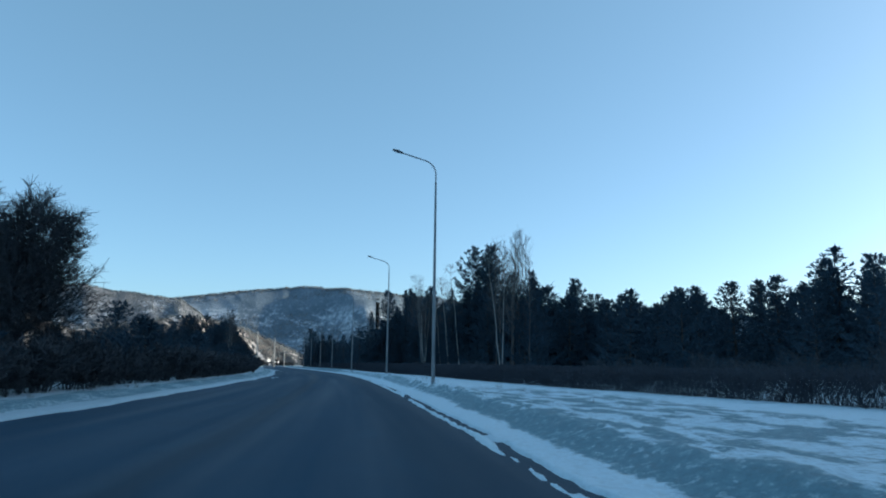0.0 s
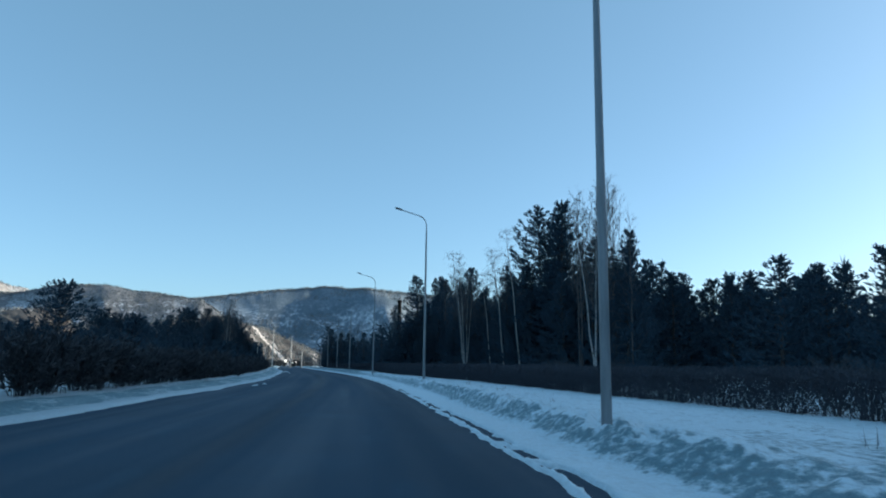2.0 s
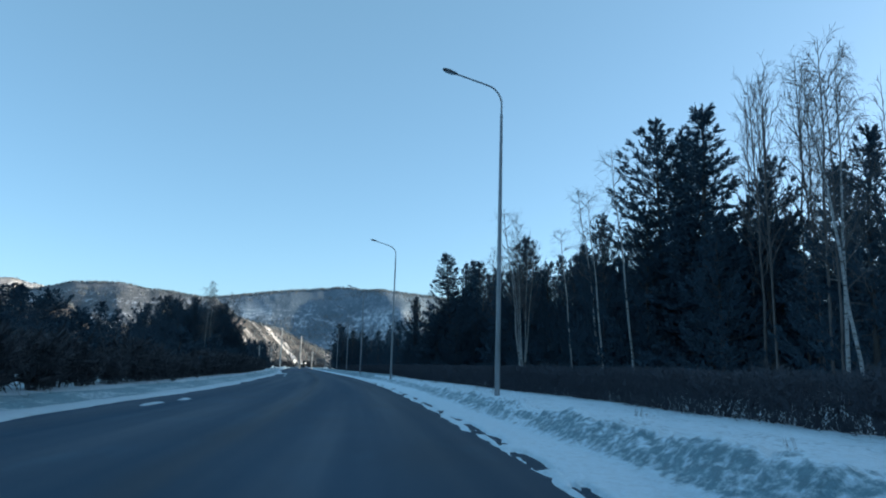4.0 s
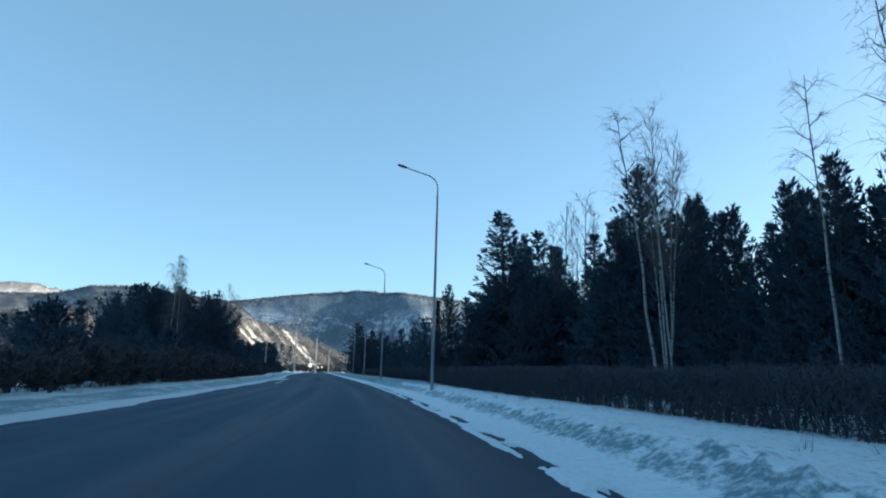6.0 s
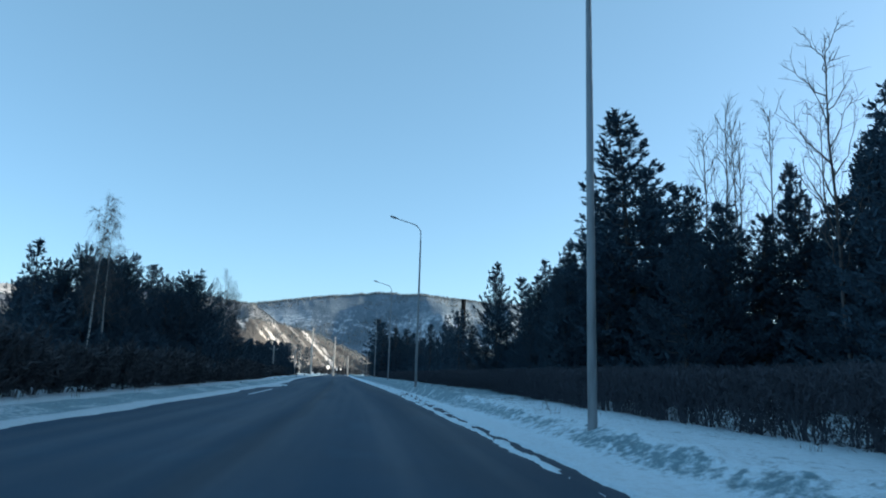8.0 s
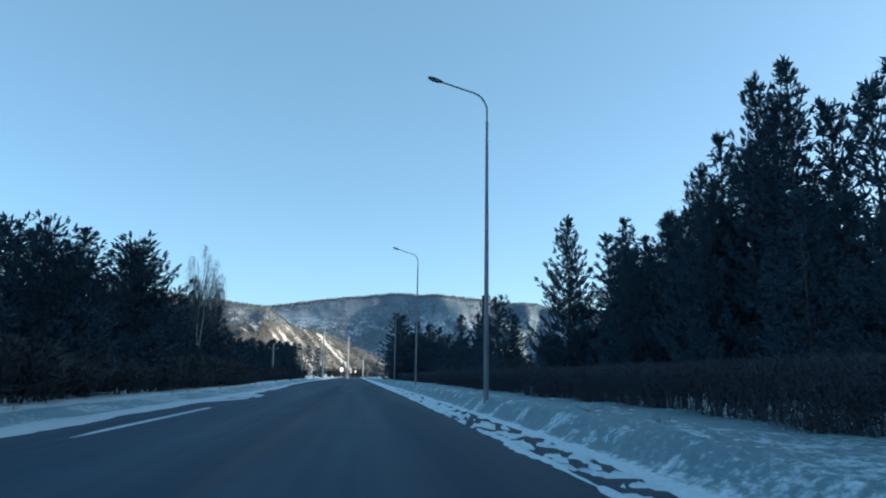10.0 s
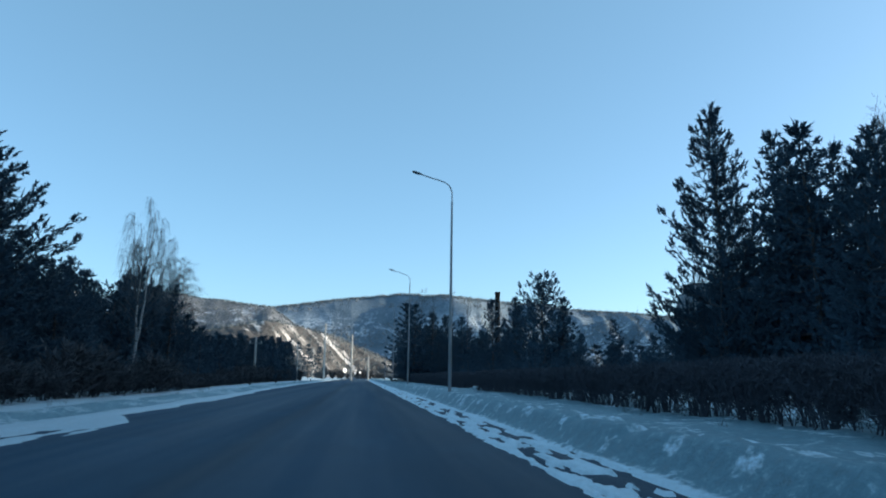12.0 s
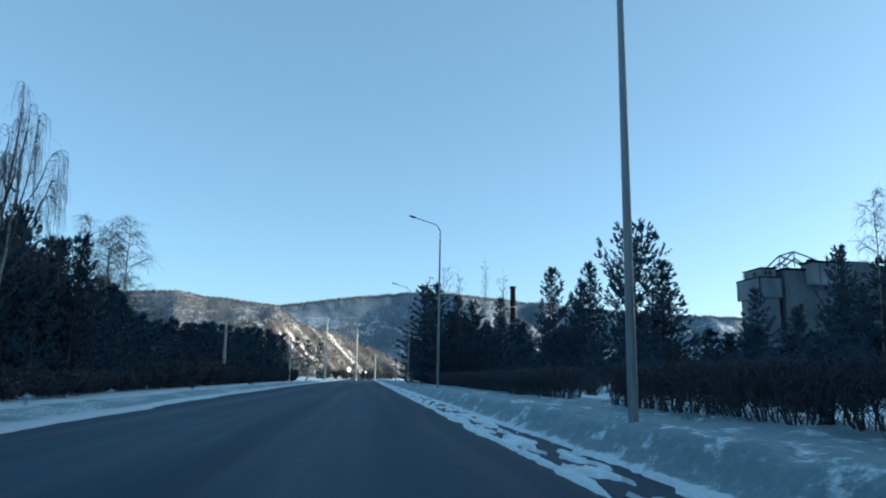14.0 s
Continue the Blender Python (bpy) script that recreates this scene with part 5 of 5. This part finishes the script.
# ---- hedge ----
def hedge_bush(seed, leggy):
    """A metre of clipped hedge: slanting stems below, a dense mass of twigs above."""
    rng = np.random.default_rng(seed)
    H, low = 1.25, 0.44 if leggy else 0.24
    stems, clump = [], rng.uniform(-0.2, 0.2)
    for i in range(8):
        b = np.array([clump + rng.normal(0, 0.13) + 0.2 * (i % 2), rng.uniform(-0.2, 0.2), -0.08])
        l = np.array([rng.normal(0.36, 0.24), rng.normal(0, 0.2), 0])
        h = H * rng.uniform(0.7, 0.95)
        tt = np.linspace(0, 1, 5)[:, None]
        path = b + l * tt**1.1 + np.array([0, 0, 1]) * (h + 0.08) * tt + np.concatenate([np.zeros((1, 3)), rng.normal(0, 0.03, (4, 3))])
        stems.append([(path, np.linspace(0.021, 0.006, 5) * rng.uniform(0.7, 1.35))])
        for q in range(3):
            u = rng.uniform(0.05, 0.45)
            p = np.array([np.interp(u, tt[:, 0], path[:, k]) for k in range(3)])
            d = np.array([rng.normal(-0.1, 0.6), rng.normal(0, 0.35), 1.0])
            stems[-1].append((p + d * np.linspace(0, 0.6, 3)[:, None] + np.array([[0, 0, 0], [0.02, 0.01, 0], [0, 0, 0]]), np.array([0.009, 0.007, 0.003])))
    n = 1700
    pos = np.column_stack([rng.uniform(-0.55, 0.55, n), rng.normal(0, 0.22, n), low + (1.12 - low) * rng.uniform(0, 1, n)])
    stray = rng.random(n) < (0.05 if leggy else 0.08)
    pos[stray, 2] = rng.uniform(0.04, low, stray.sum())
    pos[:, 2] += (0.14 * (rng.random(n) - 0.5) + 0.13 * np.sin(pos[:, 0] * 5 + seed) + 0.11 * np.sin(pos[:, 0] * 13 + 2.3 * seed)) * (pos[:, 2] < low + 0.28) * ~stray
    dirs = unit(np.column_stack([rng.normal(0, 0.5, n), rng.normal(0, 0.35, n), rng.uniform(0.1, 1.2, n)]))
    ob = tagged(new("hedge_bush"), "clipped leafless hedge bush of dark dense twigs in snow", "hedge", "clipped hedge along the road")
    for one in stems:
        part("stem", mesh_np("stem", *tubes(one, 3), HEDGE_BARK), ob)
    V, F = blades(rng, pos, dirs, np.full(n, 0.19), 0.017, 1, 0.5)
    V[:, 2] = np.minimum(V[:, 2], H + rng.uniform(-0.03, 0.015, len(V)))
    tagged(part("brushwood", mesh_np("brushwood", V, F, HEDGE_BARK), ob), kind="stuff")
    return ob


bushes = [hedge_bush(300 + k, k >= 4) for k in range(8)]
placed = set()
hrng = random.Random(3)
y = 8.0
while y < 262.0:
    if not 184.5 < y < 189.0:
        x = float(hedge_x(y)) + hrng.uniform(-0.08, 0.08)
        z = float(bank_right(y, x - right_edge(y)))
        top = float(np.interp(y, [8, 25, 45, 70, 105, 140, 300], [1.36, 1.37, 1.43, 1.54, 1.68, 1.72, 1.72]))
        z -= float(np.interp(y, [30, 55, 80, 95, 130], [0.30, 0.18, 0.15, 0.08, 0.04]))  # the first stretch stands deep in snow
        s = (top - z) / 1.25 * hrng.uniform(0.97, 1.03)
        m = pose(x, y, z, 0, 0, 90 - 3 + hrng.choice([0, 0, 0, 180]) + hrng.uniform(-6, 6)) @ Matrix.Diagonal((1, 1.1, s, 1))
        leg = float(np.interp(y, [20, 40, 60, 120, 140, 165], [0.2, 0.2, 0.1, 0.15, 0.40, 0.85]))
        k = hrng.randrange(4) + (4 if hrng.random() < leg else 0)
        if k in placed:
            copy_thing(bushes[k], m @ Matrix.Diagonal([1 / q for q in bushes[k].scale] + [1]))
        else:
            placed.add(k)
            bushes[k].matrix_basis = m
    y += 0.86


# ---- street lamps ----
def street_lamp():
    ob = tagged(new("street_lamp"), "tall galvanised steel street lamp with a curved arm over the road", "street lamp", "street lamps along the road")
    H = 10.5
    zs = np.array([-0.4, 0.0, 0.9, 3.0, 6.0, 9.0, H - 0.45])
    part("pole", mesh_np("pole", *tubes([(np.column_stack([0 * zs, 0 * zs, zs]), np.array([0.095, 0.092, 0.09, 0.082, 0.070, 0.055, 0.048]))], 14), STEEL, True), ob)
    cz = np.array([H - 0.53, H - 0.52, H - 0.42, H - 0.40])
    part("collar", mesh_np("collar", *tubes([(np.column_stack([0 * cz, 0 * cz, cz]), np.array([0.046, 0.054, 0.053, 0.034]))], 14), STEEL, True), ob, "steel joint collar")
    a = np.linspace(0, math.pi / 2 - 0.28, 8)
    r = 0.72
    bend = np.column_stack([-(r - r * np.cos(a)), 0 * a, H + r * np.sin(a)])
    bend = np.concatenate([[[0, 0, H - 0.45], [0, 0, H - 0.2]], bend])
    d = np.array([-math.sin(a[-1]), 0, math.cos(a[-1])])
    tail = bend[-1] + d * np.array([0.45, 0.9, 1.18])[:, None]
    part("arm", mesh_np("arm", *tubes([(np.concatenate([bend, tail]), np.linspace(0.036, 0.030, 13))], 10), STEEL, True), ob)
    # flat luminaire on the arm's end
    bm = bmesh.new()
    prof = [(0.0, 0.05, 0.04), (0.10, 0.10, 0.065), (0.30, 0.14, 0.085), (0.50, 0.13, 0.07), (0.59, 0.07, 0.035)]
    rings = []
    for u, w, h in prof:
        rings.append([bm.verts.new((-u, math.cos(t) * w, math.sin(t) * h * (1.0 if math.sin(t) > 0 else 0.45))) for t in [i * math.pi / 5 for i in range(10)]])
    for p, q in zip(rings, rings[1:]):
        for i in range(10):
            bm.faces.new((p[i], q[i], q[(i + 1) % 10], p[(i + 1) % 10]))
    bm.faces.new(rings[0])
    bm.faces.new(rings[-1][::-1])
    head = part("luminaire", bm_mesh("luminaire", bm, LAMP_GREY, True), ob, "grey flat luminaire head")
    tilt = math.atan2(d[2], -d[0])
    head.matrix_basis = Matrix.Translation(tail[-1]) @ Matrix.Rotation(tilt, 4, "Y")
    bm = bmesh.new()
    bmesh.ops.create_cube(bm, size=1, matrix=Matrix.Translation((-0.32, 0, -0.040)) @ Matrix.Diagonal((0.32, 0.18, 0.012, 1)))
    bmesh.ops.bevel(bm, geom=bm.edges[:], offset=0.004, segments=1, affect="EDGES")
    part("lens", bm_mesh("lens", bm, LAMP_GLASS), head, "pale glass lens")
    # service hatch
    bm = bmesh.new()
    bmesh.ops.create_cube(bm, size=1, matrix=Matrix.Translation((0.0, -0.088, 0.75)) @ Matrix.Diagonal((0.09, 0.02, 0.30, 1)))
    bmesh.ops.bevel(bm, geom=bm.edges[:], offset=0.006, segments=1, affect="EDGES")
    part("hatch", bm_mesh("hatch", bm, STEEL), ob, "small service hatch")
    return ob


lamp = street_lamp()
LIFT = [0.35, 0.31, 0.42, 0.54, 0.44, 0.58, 0.60, 0.60]
spots = [(-5.6, -2.4), (-1.47, 33.05), (2.49, 68.5), (3.54, 104.45), (3.98, 139.15), (4.6, 175.0), (4.75, 210.4)] + [(4.8, 210.4 + 35.4 * k) for k in range(1, 3)]
for i, (x, y) in enumerate(spots):
    h = math.degrees(math.atan2(float(right_edge(y + 2) - right_edge(y - 2)), 4.0))
    m = pose(x, y, LIFT[min(i, 7)], 0, 0, -h)
    if i == 0:
        lamp.matrix_basis = m
    else:
        copy_thing(lamp, m)


# ---- far end: concrete poles, signs, chimney, silos ----
def power_pole(x, y, h, thick=1.0):
    ob = tagged(new("power_pole"), "pale tapered concrete power pole with a short crossarm", "utility pole", "power poles at the road's end")
    zs = np.array([-0.3, 0, h * 0.5, h])
    part("shaft", mesh_np("shaft", *tubes([(np.column_stack([0 * zs, 0 * zs, zs]), np.array([0.32, 0.32, 0.27, 0.19]) * thick)], 8), POLE_CONCRETE, True), ob)
    bm = bmesh.new()
    bmesh.ops.create_cube(bm, size=1, matrix=Matrix.Translation((0.0, -0.17, h - 0.8)) @ Matrix.Diagonal((1.7, 0.1, 0.1, 1)))
    part("crossarm", bm_mesh("crossarm", bm, STEEL), ob, "steel crossarm")
    for dx in (-0.75, 0.75):
        z2 = np.array([h - 0.75, h - 0.66, h - 0.56, h - 0.48])
        part("insulator", mesh_np("insulator", *tubes([(np.column_stack([0 * z2 + dx, 0 * z2 - 0.17, z2]), np.array([0.03, 0.07, 0.05, 0.02]))], 8), POLE_CONCRETE, True), ob)
    ob.matrix_basis = pose(x, y, 0)
    return ob


for x, y, h in [(-11.6, 362.0, 17.6), (-3.1, 362.0, 14.4), (2.3, 374.0, 8.0), (-19.5, 430.0, 12.0), (-12.9, 283.0, 7.6), (-14.2, 235.0, 6.2)]:
    power_pole(x, y, h, 1.0 if y > 300 else 0.62)


def box(bm, x0, x1, y0, y1, z0, z1, bevel=0.0):
    r = bmesh.ops.create_cube(bm, size=1, matrix=Matrix.Translation(((x0 + x1) / 2, (y0 + y1) / 2, (z0 + z1) / 2)) @ Matrix.Diagonal((x1 - x0, y1 - y0, z1 - z0, 1)))
    if bevel:
        es = list({e for v in r["verts"] for e in v.link_edges})
        bmesh.ops.bevel(bm, geom=es, offset=bevel, segments=1, affect="EDGES")


def box_part(name, parent, material, dims, label="", bevel=0.08):
    bm = bmesh.new()
    box(bm, *dims, bevel)
    return part(name, bm_mesh(name, bm, material), parent, label)


def concrete_plant():
    """Disused concrete works beyond the trees: tower with a wide cap, blocks, a hanging gallery and a steel frame on the roof."""
    ob = tagged(new("concrete_plant"), "abandoned grey concrete plant with a capped tower and roof frame", "building")
    tower = box_part("tower", ob, CONCRETE, (75.8, 79.4, 290, 297.6, 0, 18.4), "pale concrete tower")
    box_part("cap", tower, CONCRETE, (75.2, 79.8, 289.5, 298.1, 17.6, 21.5), "overhanging tower cap")
    box_part("coping", tower, CHIMNEY_DARK, (75.1, 79.9, 289.4, 298.2, 21.5, 21.7), "dark roof edging", 0.03)
    box_part("panel_joint", tower, CHIMNEY_DARK, (75.12, 75.3, 289.42, 289.6, 17.7, 21.5), bevel=0.0)
    pent = box_part("penthouse", tower, CONCRETE, (76.3, 79.3, 290.4, 297, 21.7, 23.4))
    box_part("parapet", tower, CHIMNEY_DARK, (76.15, 79.45, 290.2, 297.2, 23.4, 23.65), "dark roof edging", 0.03)
    for x in (76.9, 77.8):
        box_part("opening", pent, DARK_OPENING, (x, x + 0.5, 290.36, 290.5, 22.2, 22.9), "near-black plate for an unlit window opening", 0.0)
    box_part("opening", pent, DARK_OPENING, (76.26, 76.4, 292.4, 293.4, 22.2, 22.9), "near-black plate for an unlit window opening", 0.0)
    for z in (4.5, 9.0, 13.5):
        box_part("ledge", tower, CONCRETE, (75.7, 79.5, 289.9, 297.7, z, z + 0.3), bevel=0.05)
    box_part("link", ob, DARK_OPENING, (79.4, 80.9, 292, 297.5, 0, 18.6), "recessed link, near-black for its shade")
    box_part("walkway", ob, CONCRETE, (79.3, 81.0, 291.2, 292.2, 18.6, 19.3))
    block = box_part("block", ob, CONCRETE, (80.8, 97.5, 290, 304, 0, 23.2), "stained concrete block")
    box_part("roof_edge", block, CHIMNEY_DARK, (80.6, 97.7, 289.8, 304.2, 23.2, 23.6), "dark roof edging", 0.05)
    for x, z in ((83.4, 15.0), (94.0, 16.0), (95.6, 16.0), (83.4, 8.0), (94.8, 9.0)):
        box_part("opening", block, DARK_OPENING, (x, x + 0.8, 289.94, 290.1, z, z + 1.6), "near-black plate for an unlit window opening", 0.0)
    gallery = box_part("gallery", ob, PANEL, (85.2, 91.0, 287.6, 291.5, 20.2, 24.5), "pale hanging gallery")
    box_part("gallery_roof", gallery, CHIMNEY_DARK, (84.9, 91.3, 287.3, 291.7, 24.5, 24.8), bevel=0.03)
    for x in (86.6, 88.1, 89.6):
        box_part("panel_joint", gallery, CHIMNEY_DARK, (x - 0.04, x + 0.04, 287.55, 287.7, 20.3, 24.4), bevel=0.0)
    box_part("hopper", ob, CHIMNEY_DARK, (86.4, 87.6, 290.2, 291.4, 24.8, 25.6), "small roof vent")
    box_part("stair_tower", ob, CONCRETE, (92.4, 98.2, 288.8, 296, 0, 25.2), "narrow stair tower")
    box_part("annexe", ob, CONCRETE, (97.6, 116, 292, 303, 0, 21.0), "lower concrete annexe")
    # sloping conveyor gallery down the far side
    bm = bmesh.new()
    box(bm, -9, 9, -1.6, 1.6, -1.7, 1.7, 0.06)
    conv = part("conveyor", bm_mesh("conveyor", bm, CONCRETE), ob, "sloping conveyor gallery")
    conv.matrix_basis = Matrix.Translation((106.3, 292, 22.4)) @ Matrix.Rotation(radians(9), 4, "Y")
    for x in (104, 111):
        box_part("strut", ob, CONCRETE, (x - 0.5, x + 0.5, 291.3, 292.7, 0, 21.6))
    # steel roof frame
    def rod(a, b, r=0.16):
        part("frame_bar", mesh_np("frame_bar", *tubes([(np.array([a, b], float), np.array([r, r]))], 6), STEEL), ob, "bare steel roof frame")
    for y in (290.5, 295.5):
        rod((78.6, y, 22.8), (83.4, y, 27.0))
        rod((83.4, y, 27.0), (88.2, y, 25.4))
        rod((81.0, y, 23.8), (83.4, y, 25.6))
        rod((83.4, y, 25.6), (86.4, y, 24.0))
        rod((83.4, y, 24.0), (83.4, y, 27.0), 0.12)
    rod((83.4, 290.5, 27.0), (83.4, 295.5, 27.0))
    rod((75.6, 296, 21.6), (75.6, 296, 23.6), 0.07)
    rod((76.0, 296, 23.4), (75.6, 296, 23.6), 0.05)
    rod((81.6, 291, 24.2), (81.6, 291, 26.2), 0.06)


concrete_plant()


def chimney():
    ob = tagged(new("chimney"), "tall dark industrial chimney rising beyond the trees", "chimney")
    zs = np.array([-0.5, 10, 25, 40, 45.2, 45.4, 46.6, 46.6])
    part("shaft", mesh_np("shaft", *tubes([(np.column_stack([0 * zs, 0 * zs, zs]), np.array([1.9, 1.7, 1.5, 1.3, 1.25, 1.5, 1.5, 1.1]))], 18), CHIMNEY_DARK, True), ob)
    for z in (28.0, 36.0):
        z2 = np.array([z, z, z + 0.5, z + 0.5])
        part("band", mesh_np("band", *tubes([(np.column_stack([0 * z2, 0 * z2, z2]), np.array([1.2, 1.62, 1.62, 1.2]))], 18), STEEL, True), ob, "steel band")
    ob.matrix_basis = pose(70.8, 501, 0)


chimney()


def road_sign(x, y, z, d, label):
    ob = tagged(new("road_sign"), label, "sign", "signs at the road's end")
    zs = np.array([-0.2, z + d * 0.3])
    part("post", mesh_np("post", *tubes([(np.column_stack([0 * zs, 0 * zs, zs]), np.array([0.05, 0.05]))], 8), STEEL), ob)
    bm = bmesh.new()
    bmesh.ops.create_cone(bm, cap_ends=True, segments=24, radius1=d / 2, radius2=d / 2, depth=0.04, matrix=Matrix.Translation((0, -0.08, z)) @ Matrix.Rotation(radians(90), 4, "X"))
    part("plate", bm_mesh("plate", bm, SIGN_WHITE), ob, "round white plate")
    ob.matrix_basis = pose(x, y, 0, 0, 0, 38)


SIGN_WHITE = mat("sign_white", (0.88, 0.88, 0.86), 0.4)
road_sign(-5.5, 380.0, 3.2, 1.6, "round white road sign on a steel post in snow")
road_sign(-2.1, 386.0, 2.4, 0.8, "small round white sign on a steel post")
road_sign(-0.4, 386.0, 2.6, 0.8, "small round white sign on a steel post")


# ---- small things in the snow ----
def dry_grass():
    """Stalks of last year's grass that stand out of the snow."""
    rng = np.random.default_rng(77)
    P, D = [], []
    for _ in range(90):
        y = rng.uniform(14, 190)
        if rng.random() < 0.55:
            v = rng.uniform(2.6, 4.6)
            x, z = right_edge(y) + v, bank_right(y, v)
        else:
            v = rng.uniform(1.6, 3.4)
            x, z = left_edge(y) - v, bank_left(y, v)
        n = rng.integers(3, 9)
        P.append(np.array([x, y, float(z) - 0.02]) + np.column_stack([rng.normal(0, 0.07, n), rng.normal(0, 0.07, n), np.zeros(n)]))
        D.append(unit(np.column_stack([rng.normal(0, 0.35, n), rng.normal(0, 0.35, n), np.ones(n)])))
    P, D = np.concatenate(P), np.concatenate(D)
    me = mesh_np("dry_grass", *blades(rng, P, D, np.full(len(P), 0.26), 0.010, 2, 0.15), TWIG_BARK)
    tagged(new("dry_grass", me), "dry grass stalks standing out of the snow", "grass", kind="stuff")


def fallen_branch(x0, y0, x1, y1, seed):
    rng = np.random.default_rng(seed)
    t = np.linspace(0, 1, 7)
    X, Y = x0 + (x1 - x0) * t, y0 + (y1 - y0) * t
    Z = np.array([float(bank_right(b, a - right_edge(b))) for a, b in zip(X, Y)]) + 0.02
    path = np.column_stack([X, Y, Z]) + rng.normal(0, 0.03, (7, 3)) * [1, 1, 0.2]
    ob = tagged(new("fallen_branch"), "thin dark fallen branch lying on the snow", "branch")
    part("stick", mesh_np("stick", *tubes([(path, np.linspace(0.013, 0.005, 7))], 5), TWIG_BARK, True), ob)
    for k in (3, 5):
        d = np.array([rng.normal(0, 0.5), rng.normal(0, 0.5), 0.12])
        part("twig", mesh_np("twig", *tubes([(path[k] + d * np.array([[0.0], [0.5], [1.0]]), np.array([0.008, 0.006, 0.003]))], 4), TWIG_BARK), ob)


dry_grass()
fallen_branch(5.6, 133.0, 4.4, 129.6, 5)
fallen_branch(4.6, 118.0, 5.3, 119.1, 6)
